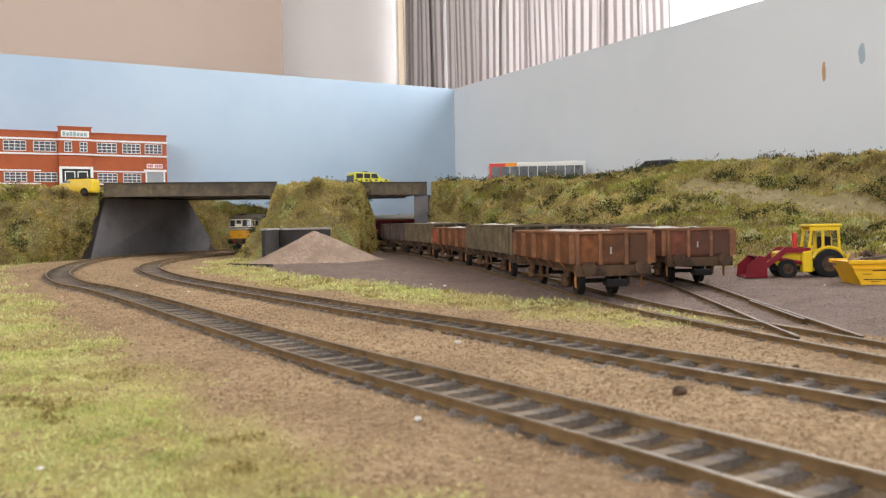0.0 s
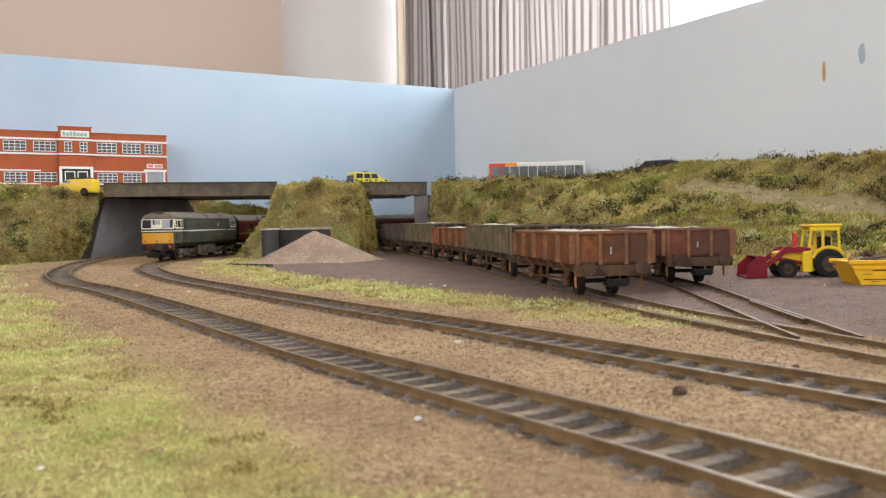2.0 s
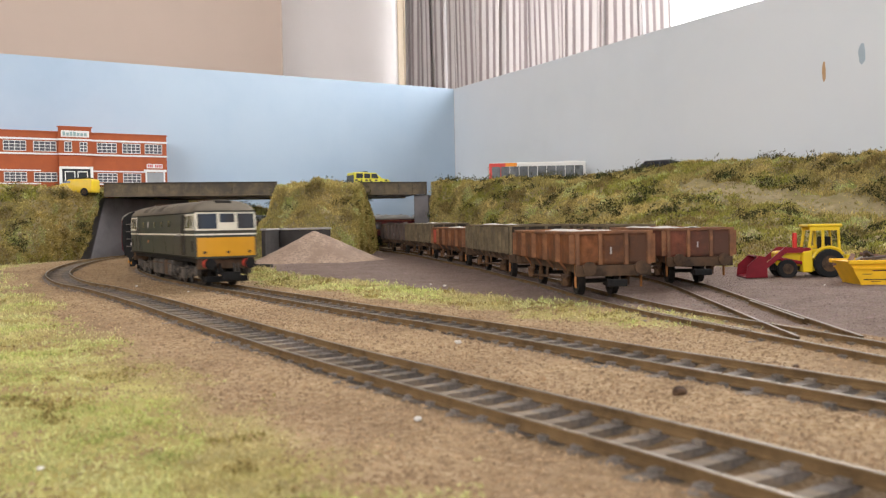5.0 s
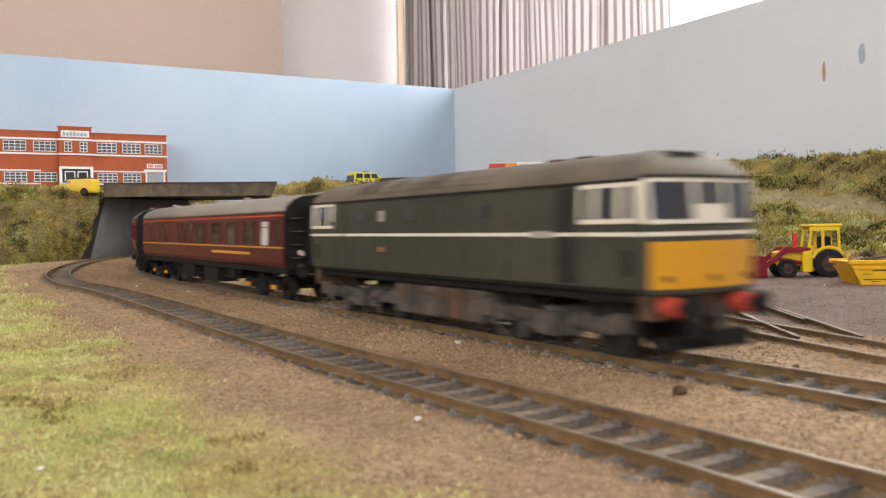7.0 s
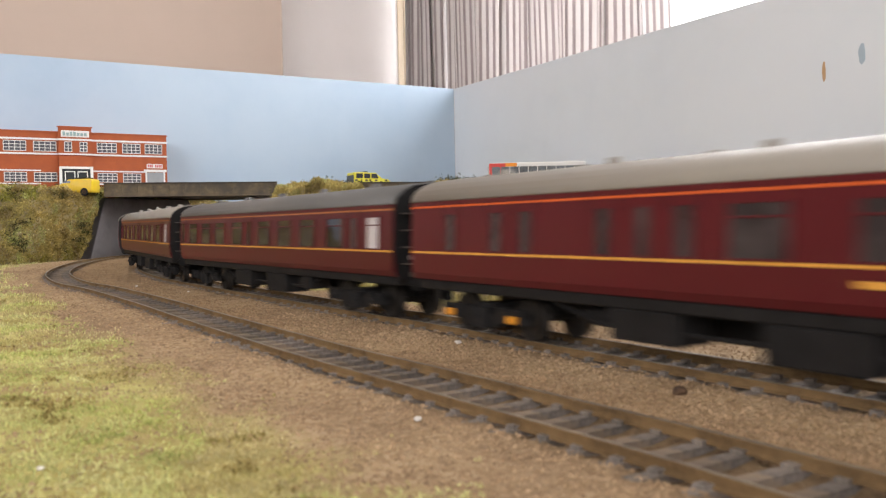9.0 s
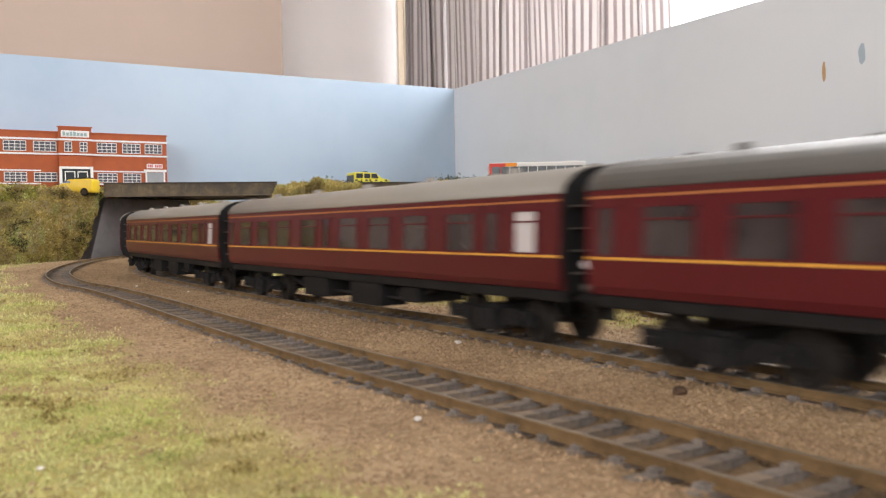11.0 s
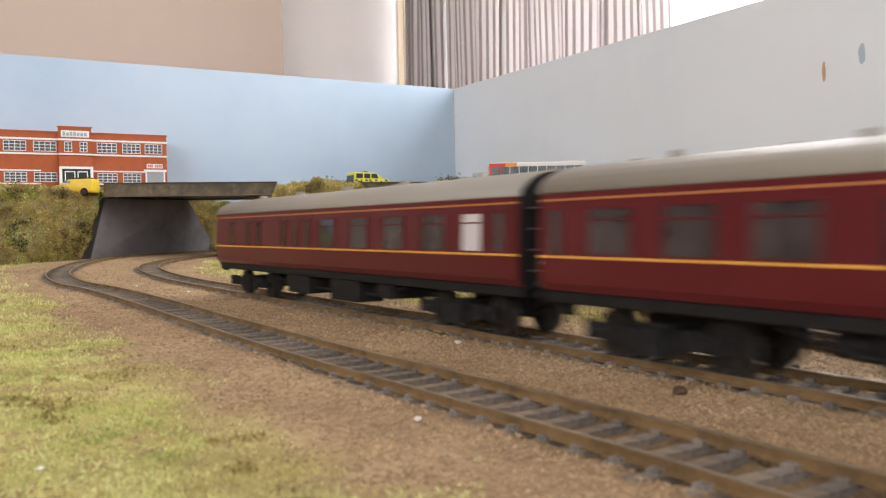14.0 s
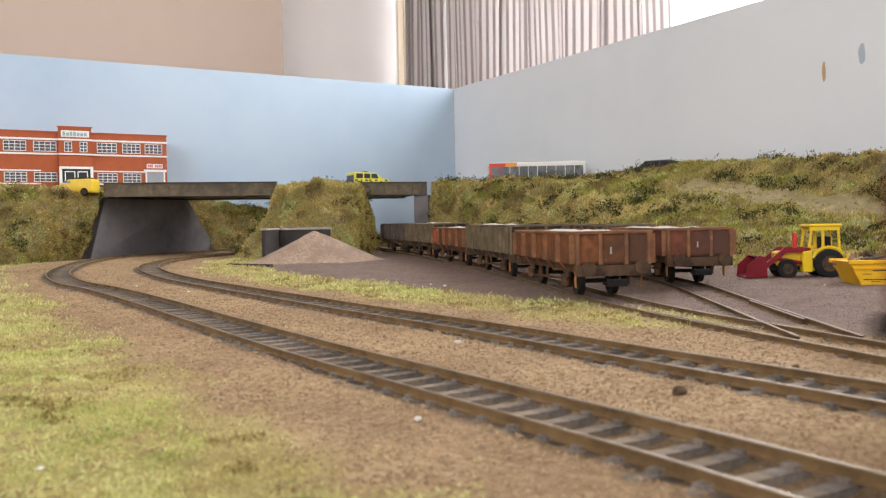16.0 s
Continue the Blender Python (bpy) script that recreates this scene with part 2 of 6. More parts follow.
class Path:
    """A smooth way through plan points, by arc length."""
    def __init__(self, pts):
        p = [Vector((x, y)) for x, y in pts]
        p = [2 * p[0] - p[1]] + p + [2 * p[-1] - p[-2]]
        dense = []
        for i in range(1, len(p) - 2):
            for k in range(24):
                t = k / 24
                a, b, c, d = p[i - 1], p[i], p[i + 1], p[i + 2]
                dense.append(0.5 * ((2 * b) + (c - a) * t + (2 * a - 5 * b + 4 * c - d) * t * t + (3 * b - a - 3 * c + d) * t ** 3))
        dense.append(p[-2])
        for _ in range(60):  # relax small kinks
            dense = [dense[0]] + [(dense[i - 1] + 2 * dense[i] + dense[i + 1]) / 4 for i in range(1, len(dense) - 1)] + [dense[-1]]
        self.x = np.array([v.x for v in dense])
        self.y = np.array([v.y for v in dense])
        self.s = np.concatenate([[0], np.cumsum(np.hypot(np.diff(self.x), np.diff(self.y)))])
        self.length = self.s[-1]

    def at(self, s):
        x, y = float(np.interp(s, self.s, self.x)), float(np.interp(s, self.s, self.y))
        return Vector((x, y, ground_rise(y)))

    def pose_at(self, s):
        p = self.at(s)
        d = self.at(s + 0.002) - self.at(s - 0.002)
        return Matrix.Translation(p) @ d.to_track_quat("X", "Z").to_matrix().to_4x4()

    def nearest(self, x, y):
        i = int(np.argmin((self.x - x) ** 2 + (self.y - y) ** 2))
        return float(self.s[i])


def arc(cx, cy, r, a, b, n):
    return [(cx + r * math.cos(radians(a + (b - a) * i / n)), cy + r * math.sin(radians(a + (b - a) * i / n))) for i in range(n + 1)]


# the four tracks in plan; the train runs on the second, from its far end to its near end
MAIN = Path([(0.97, 0.05), (0.85, 0.30), (0.72, 0.55), (0.59, 0.79), (0.50, 0.96), (0.42, 1.12), (0.3179, 1.2741), (0.1997, 1.3856), (0.0716, 1.4328), (-0.0261, 1.4257), (-0.1182, 1.3831), (-0.195, 1.3082), (-0.244, 1.2137),
             (-0.2705, 1.1158), (-0.2863, 1.0169), (-0.2924, 0.9511), (-0.2854, 0.8707), (-0.2667, 0.7845), (-0.227, 0.6873), (-0.1782, 0.5916), (-0.1131, 0.4854),
             (-0.0679, 0.413), (-0.0357, 0.3602), (0.0101, 0.2897), (0.0397, 0.2377), (0.0858, 0.1620), (0.2397, -0.095), (0.393, -0.352), (0.85, -1.11)])
OUTER = Path([(-0.31, 1.345), (-0.342, 1.285), (-0.377, 1.19), (-0.398, 1.09), (-0.397, 1.01), (-0.364, 0.857), (-0.312, 0.702), (-0.248, 0.578), (-0.206, 0.521),
              (-0.141, 0.418), (-0.0925, 0.335), (-0.0375, 0.2428), (-0.006, 0.1945), (0.0155, 0.1614), (0.0369, 0.1283), (0.0487, 0.1084), (0.20, -0.145), (0.40, -0.48)])
FRONT_SIDING = Path([(-0.10, 1.24), (-0.07, 1.13), (-0.018, 0.92), (0.016, 0.75), (0.036, 0.648), (0.0505, 0.553), (0.0612, 0.489), (0.0715, 0.40), (0.084, 0.32), (0.098, 0.268), (0.1125, 0.212), (0.15, 0.07), (0.2, -0.13)])
BACK_SIDING = Path([(0.01, 1.06), (0.06, 0.9), (0.095, 0.76), (0.118, 0.63), (0.1285, 0.52), (0.128, 0.45), (0.1225, 0.39), (0.1175, 0.335), (0.1125, 0.285), (0.1085, 0.24)])


def sweep(bm, path, s0, s1, step, offset, outline):
    prev, s, n = None, s0, len(outline)
    count = max(1, int(round((s1 - s0) / step)))
    for k in range(count + 1):
        m = path.pose_at(s0 + (s1 - s0) * k / count)
        ring = [bm.verts.new(m @ Vector((0, offset + a, b))) for a, b in outline]
        if prev:
            for i in range(n):
                bm.faces.new((prev[i], prev[(i + 1) % n], ring[(i + 1) % n], ring[i]))
        prev = ring


RAIL_FOOT = [(-0.0008, -0.0022), (0.0008, -0.0022), (0.0008, -0.0019), (0.00028, -0.0016), (0.00028, -0.0008), (0.00048, -0.0006), (0.00048, -0.00012), (-0.00048, -0.00012), (-0.00048, -0.0006), (-0.00028, -0.0008), (-0.00028, -0.0016), (-0.0008, -0.0019)]
RAIL_HEAD = [(-0.00048, -0.00011), (0.00048, -0.00011), (0.00036, 0.0), (-0.00036, 0.0)]


def sleeper_mesh():
    bm = bmesh.new()
    box(bm, -0.0015, 0.0015, -0.015, 0.015, -0.0052, -0.0022)
    for y in (-0.0087, 0.0087):  # rail chairs
        box(bm, -0.0011, 0.0011, y - 0.0017, y + 0.0017, -0.0022, -0.0015)
    bmesh.ops.recalc_face_normals(bm, faces=list(bm.faces))
    return mesh_of("sleeper", bm, "sleeper")


SLEEPER = sleeper_mesh()


def track(label, path, s0, s1, near, far, pitch=0.0087):
    """A length of track: two rails and its sleepers; those between near and far are parts of their own."""
    ob = thing("railway_track", label, "track", "tracks", "structure")
    for y in (-0.0087, 0.0087):
        bm = bmesh.new()
        sweep(bm, path, s0, s1, 0.012, y, RAIL_FOOT)
        rail = part("rail", bm, "rail_side", ob, "rusty rail with a worn bright head")
        bm = bmesh.new()
        sweep(bm, path, s0, s1, 0.012, y, RAIL_HEAD)
        part("rail_head", bm, "rail_top", rail)
    rest = bmesh.new()
    s, i = s0 + 0.004, 0
    while s < s1:
        m = path.pose_at(s + random.uniform(-0.0006, 0.0006)) @ pose(0, random.uniform(-0.0005, 0.0005), random.uniform(-0.0003, 0.0001), 0, 0, random.uniform(-2, 2))
        if near < s < far and i < 290:
            shared("sleeper", SLEEPER, ob, m)
            i += 1
        else:
            k = len(rest.verts)
            box(rest, -0.0015, 0.0015, -0.015, 0.015, -0.0052, -0.0022)
            rest.verts.ensure_lookup_table()
            for v in rest.verts[k:]:
                v.co = m @ v.co
        s += pitch
    if len(rest.verts):
        tagged(part("far_sleepers", rest, "sleeper", ob), kind="stuff")
    else:
        rest.free()
    return ob


# ---- ground ----
LEFT_WALL_A, CORNER, RIGHT_WALL_B = Vector((-1.00, 0.957)), Vector((0.025, 1.59)), Vector((0.62, 0.547))


def plan_distance(path, x, y):
    return float(np.min((path.x - x) ** 2 + (path.y - y) ** 2)) ** 0.5


def fbm(x, y, sc, seed=0.0):
    return noise.fractal(Vector((x * sc + seed, y * sc - seed, seed * 1.7)), 0.9, 2.0, 4)


def yard_amount(x, y):
    """1 on the pinkish yard between the sidings and the bank."""
    d = plan_distance(MAIN, x, y) - 0.080 + 0.012 * fbm(x, y, 30, 3.0)
    right = MAIN.at(MAIN.nearest(x, y))
    side = 1 if (x - right.x) * 0.86 + (y - right.y) * 0.5 > 0 else -1
    return smoothstep(d / 0.014) * (1 if side > 0 else 0) * smoothstep((y - 0.16 + 0.02 * fbm(x, y, 20, 1.0)) / 0.08)


def grass_amount(x, y):
    """1 where grass fibre lies: the corner by the camera and the verge between the main line and the yard."""
    n1, n2 = fbm(x, y, 16, 7.0), fbm(x, y, 60, 9.0)
    g = 0.0
    near = OUTER.at(OUTER.nearest(x, y))
    d = math.hypot(x - near.x, y - near.y)
    if (x - near.x) * 0.86 + (y - near.y) * 0.5 < 0:
        g = smoothstep((d - 0.032 + 0.016 * n1 + 0.008 * n2) / 0.024) * smoothstep((0.80 - y) / 0.2)
        g = max(g, smoothstep((d - 0.05 + 0.02 * n1) / 0.03) * smoothstep((y - 0.72) / 0.15))
    m = MAIN.at(MAIN.nearest(x, y))
    dm = math.hypot(x - m.x, y - m.y)
    if (x - m.x) * 0.86 + (y - m.y) * 0.5 > 0 and 0.22 < y < 1.0:
        half = 0.030 + 0.016 * fbm(x, y, 9, 2.0)
        g = max(g, smoothstep((half - abs(dm - 0.069) + 0.012 * n1 + 0.006 * n2) / 0.018) * smoothstep((y - 0.27) / 0.05))
    return g


def ground_height(x, y):
    d = min(plan_distance(OUTER, x, y), plan_distance(MAIN, x, y))
    shoulder = smoothstep((d - 0.0098) / 0.0025) * smoothstep((0.028 - d) / 0.012)
    bed = smoothstep((0.0098 - d) / 0.0025)
    sunk = smoothstep((0.022 - min(plan_distance(FRONT_SIDING, x, y), plan_distance(BACK_SIDING, x, y))) / 0.008) * (1 - bed)
    level = -0.0031 - 0.0007 * bed + 0.0010 * shoulder * (1 - sunk) + 0.0011 * sunk
    return ground_rise(y) + level + (0.0004 - 0.0002 * bed) * fbm(x, y, 90, 5.0) + 0.00025 * (1 - bed) * fbm(x, y, 240, 2.0)


def ground():
    xs = np.concatenate([np.linspace(-1.3, -0.55, 16), np.linspace(-0.53, 0.33, 216), np.linspace(0.35, 0.9, 14)])
    ys = np.concatenate([np.linspace(-0.9, 0.0, 14), np.linspace(0.03, 0.5, 170), np.linspace(0.504, 1.05, 110), np.linspace(1.07, 1.75, 14)])
    bm = bmesh.new()
    cover = bm.loops.layers.float_color.new("cover")
    grid, mix = [], []
    for y in ys:
        limit = min(0.9, -0.085 + (-0.08 - (y - 2.908) * 0.4957) / 0.8685)  # keeps clear of the window wall
        grid.append([bm.verts.new((x if x < 0.34 else 0.34 + (x - 0.34) * (limit - 0.34) / 0.56, y, ground_height(x, y))) for x in xs])
        mix.append([(yard_amount(x, y), grass_amount(x, y), smoothstep((0.016 - min(plan_distance(OUTER, x, y), plan_distance(MAIN, x, y))) / 0.008), 1) if -0.55 < x < 0.35 and y > 0 else (0, 0, 0, 1) for x in xs])
    for j in range(len(ys) - 1):
        for i in range(len(xs) - 1):
            f = bm.faces.new((grid[j][i], grid[j][i + 1], grid[j + 1][i + 1], grid[j + 1][i]))
            for loop, (a, b) in zip(f.loops, ((j, i), (j, i + 1), (j + 1, i + 1), (j + 1, i))):
                loop[cover] = mix[a][b]
    me = bpy.data.meshes.new("ground")
    bm.to_mesh(me)
    bm.free()
    me.polygons.foreach_set("use_smooth", [True] * len(me.polygons))
    m = bpy.data.materials.new("ballasted_ground")
    m.use_nodes = True
    n, l = m.node_tree.nodes, m.node_tree.links
    b = n["Principled BSDF"]
    co = n.new("ShaderNodeTexCoord")
    at = n.new("ShaderNodeVertexColor")
    at.layer_name = "cover"
    sep = n.new("ShaderNodeSeparateColor")
    l.new(at.outputs["Color"], sep.inputs["Color"])
    def tex(sc, stops, kind="ShaderNodeTexNoise"):
        t = n.new(kind)
        t.inputs["Scale"].default_value = sc
        if kind == "ShaderNodeTexNoise":
            t.inputs["Detail"].default_value, t.inputs["Roughness"].default_value = 8, 0.7
        l.new(co.outputs["Object"], t.inputs["Vector"])
        r = n.new("ShaderNodeValToRGB")
        for k, (p, c) in enumerate(stops):
            e = r.color_ramp.elements[k] if k < 2 else r.color_ramp.elements.new(p)
            e.position, e.color = p, (*c, 1)
        l.new(t.outputs["Color" if kind == "ShaderNodeTexVoronoi" else "Fac"], r.inputs["Fac"])
        return r.outputs["Color"], t
    def blend(f, a, c, how="MIX"):
        x = n.new("ShaderNodeMix")
        x.data_type, x.blend_type = "RGBA", how
        if isinstance(f, float):
            x.inputs["Factor"].default_value = f
        else:
            l.new(f, x.inputs["Factor"])
        l.new(a, x.inputs["A"])
        l.new(c, x.inputs["B"])
        return x.outputs["Result"]
    grain, gt = tex(900, [(0.0, (0.13, 0.078, 0.042)), (0.45, (0.39, 0.27, 0.15)), (1.0, (0.64, 0.49, 0.32))], "ShaderNodeTexVoronoi")
    broad, _ = tex(26, [(0.3, (0.19, 0.112, 0.054)), (0.7, (0.43, 0.305, 0.170))])
    ballast = blend(0.5, grain, broad)
    damp, dt = tex(11, [(0.44, (0.0, 0.0, 0.0)), (0.66, (0.75, 0.75, 0.75))])
    mud, _ = tex(160, [(0.3, (0.15, 0.09, 0.05)), (0.7, (0.29, 0.195, 0.115))])
    ballast = blend(damp, ballast, mud)
    yard, _ = tex(55, [(0.3, (0.098, 0.069, 0.065)), (0.7, (0.198, 0.149, 0.142))])
    yard = blend(0.18, yard, grain)
    turf, _ = tex(34, [(0.32, (0.26, 0.18, 0.075)), (0.52, (0.40, 0.345, 0.12)), (0.72, (0.53, 0.49, 0.19))])
    col = blend(sep.outputs["Red"], ballast, yard)
    col = blend(sep.outputs["Green"], col, turf)
    # track bed: oily dirt, darkened to paint the shadow in the sleeper gaps
    oil_and_gap_shade, _ = tex(120, [(0.3, (0.075, 0.046, 0.025)), (0.7, (0.21, 0.138, 0.075))])
    bed_dirt_shade = n.new("ShaderNodeMath")
    bed_dirt_shade.operation = "MULTIPLY"
    bed_dirt_shade.inputs[1].default_value = 0.8
    l.new(sep.outputs["Blue"], bed_dirt_shade.inputs[0])
    col = blend(bed_dirt_shade.outputs["Value"], col, oil_and_gap_shade)
    l.new(col, b.inputs["Base Color"])
    b.inputs["Roughness"].default_value, b.inputs["Specular IOR Level"].default_value = 0.92, 0.2
    bp = n.new("ShaderNodeBump")
    bp.inputs["Strength"].default_value, bp.inputs["Distance"].default_value = 0.8, 0.0008
    l.new(gt.outputs["Distance"], bp.inputs["Height"])
    l.new(bp.outputs["Normal"], b.inputs["Normal"])
    me.materials.append(m)
    return tagged(new("ground", me), "tan ballasted baseboard with a pinkish grit yard", "ground", kind="structure")


# ---- scenery of fibre and foam ----
def scatter(name, spots, blade, material, label, category, parent=None, kind="stuff", seed=1):
    """Many small leaf or fibre triangles at the spots (place, normal, size)."""
    rng = np.random.RandomState(seed)
    count = len(spots) * blade
    p = np.repeat(np.array([tuple(a[0]) for a in spots]), blade, axis=0)
    nrm = np.repeat(np.array([tuple(a[1]) for a in spots]), blade, axis=0)
    size = np.repeat(np.array([a[2] for a in spots]), blade)[:, None]
    d = rng.normal(size=(count, 3)) * 0.6 + nrm
    d /= np.linalg.norm(d, axis=1)[:, None]
    side = np.cross(d, rng.normal(size=(count, 3)))
    side *= size * 0.26 / np.linalg.norm(side, axis=1)[:, None]
    q = p + rng.normal(size=(count, 3)) * size * 0.45
    v = np.stack([q - side, q + side, q + d * size * rng.uniform(0.6, 1.3, size=(count, 1))], axis=1).reshape(-1, 3)
    me = bpy.data.meshes.new(name)
    me.from_pydata(v, [], np.arange(count * 3).reshape(-1, 3).tolist())
    me.materials.append(M[material])
    ob = new(name, me)
    if parent:
        ob.parent = parent
    return tagged(ob, label, category, kind=kind)


def loft(curves, nu, nv, amp, seed):
    """A bank through plan curves given from its foot to its back, each a list of 3D points; returns rows of points."""
    def along(c, t):
        d = [0.0]
        for a, b in zip(c, c[1:]):
            d.append(d[-1] + (Vector(b) - Vector(a)).length)
        t *= d[-1]
        return Vector([float(np.interp(t, d, [p[k] for p in c])) for k in range(3)])
    rows = []
    for j in range(nv + 1):
        w = j / nv * (len(curves) - 1)
        k = min(int(w), len(curves) - 2)
        fr = w - k
        row = []
        for i in range(nu + 1):
            p = along(curves[k], i / nu).lerp(along(curves[k + 1], i / nu), fr)
            o = noise.fractal(p * 22 + Vector((seed, 0, seed)), 0.9, 2.0, 4) * amp + noise.fractal(p * 55 + Vector((seed, 9, 0)), 0.9, 2.0, 3) * amp * 0.95
            edge = min(1.0, j / 2) if nv else 1
            row.append(p + Vector((0, -0.6, 0.8)) * o * edge)
        rows.append(row)
    return rows


def bank(name, label, curves, nu, nv, amp, seed, density, tufts, straw=0.4, bare=None):
    ob = thing(name, label, "grass bank")
    rows = loft(curves, nu, nv, amp, seed)
    bm = bmesh.new()
    g = [[bm.verts.new(p) for p in r] for r in rows]
    for j in range(len(g) - 1):
        for i in range(len(g[0]) - 1):
            bm.faces.new((g[j][i], g[j][i + 1], g[j + 1][i + 1], g[j + 1][i]))
    part("slope", bm, "soil", ob, "earth-coloured slope", smooth=True)
    rng = random.Random(seed)
    sets = {"flock_green": [], "flock_straw": [], "flock_lime": [], "flock_moss": [], "flock_dark": []}
    for _ in range(density):
        j, i = rng.randrange(len(g) - 1), rng.randrange(len(g[0]) - 1)
        a, b = rng.random(), rng.random()
        level, far = (j + b) / (len(g) - 1), i / (len(g[0]) - 1)
        p = rows[j][i].lerp(rows[j][i + 1], a).lerp(rows[j + 1][i].lerp(rows[j + 1][i + 1], a), b)
        if bare and bare[0] < level + 0.02 * noise.fractal(p * 60, 0.9, 2.0, 3) < bare[1] and far > bare[2] and rng.random() < 0.96:
            continue
        nrm = (rows[j][i + 1] - rows[j][i]).cross(rows[j + 1][i] - rows[j][i]).normalized()
        k = noise.fractal(p * 17 + Vector((seed, 3, 3)), 0.9, 2.0, 4) * 1.3
        k2 = noise.fractal(p * 42 + Vector((1, seed, 8)), 0.9, 2.0, 3) + rng.uniform(-0.15, 0.15)
        key = "flock_straw" if k + rng.uniform(-0.2, 0.2) > 0.45 - straw else "flock_green"
        if k2 > 0.38:
            key = "flock_moss"
        elif k2 < -0.42:
            key = "flock_lime"
        p = p + Vector((0, -0.5, 0.85)) * max(0.0, k2 + k * 0.4) * 0.0028
        sets[key].append((p, nrm + Vector((0, -0.4, 0.7)), rng.uniform(0.0012, 0.0029)))
    for _ in range(tufts):
        j, i = rng.randrange(len(g) - 1), rng.randrange(len(g[0]) - 1)
        p = rows[j][i]
        if noise.fractal(p * 18 + Vector((seed, 5, 1)), 0.9, 2.0, 3) < -0.05 or (bare and bare[0] - 0.02 < j / (len(g) - 1) < bare[1] and i / (len(g[0]) - 1) > bare[2]):
            continue
        w = rng.uniform(0.0025, 0.008)
        for _ in range(rng.randint(8, 46)):
            sets["flock_dark"].append((p + Vector((rng.gauss(0, w), rng.gauss(0, 0.003), abs(rng.gauss(0, 0.0038)))), Vector((0, -0.7, 0.6)), rng.uniform(0.0013, 0.0030)))
    for k, (key, spots) in enumerate(sets.items()):
        if not spots:
            continue
        nm, lb = {"flock_green": ("green_grass", "olive green grass fibre"), "flock_straw": ("straw_grass", "dry straw-coloured grass fibre"), "flock_lime": ("lime_grass", "pale lime grass fibre"),
                  "flock_moss": ("moss", "brownish green moss fibre"), "flock_dark": ("foam_leaves", "dark green foam leaves")}[key]
        scatter(nm, spots, 3 if key != "flock_dark" else 4, key, lb, "", ob, seed=seed + k)
    return ob


# ---- the room and the boards ----
def wall_slab(name, a, b, thick, z0, z1, material, label, openings=(), outward=1):
    """A wall from plan point a to b, its inner face on that line, with openings (s0, s1, z0, z1) cut through."""
    a, b = Vector(a), Vector(b)
    d = (b - a).normalized()
    length = (b - a).length
    bm = bmesh.new()
    cuts = sorted(openings)
    s = 0.0
    for o in cuts:
        box(bm, s, o[0], 0, outward * thick, z0, z1)
        if o[2] > z0:
            box(bm, o[0], o[1], 0, outward * thick, z0, o[2])
        if o[3] < z1:
            box(bm, o[0], o[1], 0, outward * thick, o[3], z1)
        s = o[1]
    box(bm, s, length, 0, outward * thick, z0, z1)
    ob = part(name, bm, material)
    ob.matrix_basis = Matrix.Translation((a.x, a.y, 0)) @ Matrix.Rotation(math.atan2(d.y, d.x), 4, "Z")
    return tagged(ob, label, "wall", kind="structure")


def build_boards():
    wall_slab("wall_west", LEFT_WALL_A, CORNER, 0.009, -0.02, 0.281, "sky_board", "pale blue painted backscene board")
    wall_slab("wall_east", CORNER + Vector((0.0006, -0.001)), RIGHT_WALL_B + Vector((0.2, -0.35)), 0.009, -0.02, 0.281, "grey_board", "grey-blue painted backscene board with chipped paint", [(0.05, 0.30, -0.02, 0.07)])
    # chipped paint, a blue dab and a fine joint on the east board
    d = Vector((0.4957, -0.8685))
    e = Matrix.Translation((CORNER.x, CORNER.y, 0)) @ Matrix.Rotation(math.atan2(d.y, d.x), 4, "Z")
    for nm, s, z, w, h, k, lb in (("paint_chip", 0.768, 0.188, 0.0045, 0.011, "bare_wood", "chip of bare wood in the blue paint"), ("paint_dab", 0.812, 0.199, 0.008, 0.011, "blue_dab", "darker blue dab of paint on the board")):
        bm = bmesh.new()
        rng = random.Random(4)
        prism(bm, [(s + w / 2 * math.cos(t) * rng.uniform(0.75, 1.1), z + h * math.sin(t) * rng.uniform(0.9, 1.08)) for t in [i * math.pi / 9 for i in range(18)]], "y", -0.0004, 0.0002)
        tagged(part(nm, bm, k, m=e), lb, "paint mark", kind="structure")


NORTH = Vector((-0.085, 2.908))
ALONG_W, ALONG_E = Vector((-0.851, -0.525)), Vector((0.4957, -0.8685))


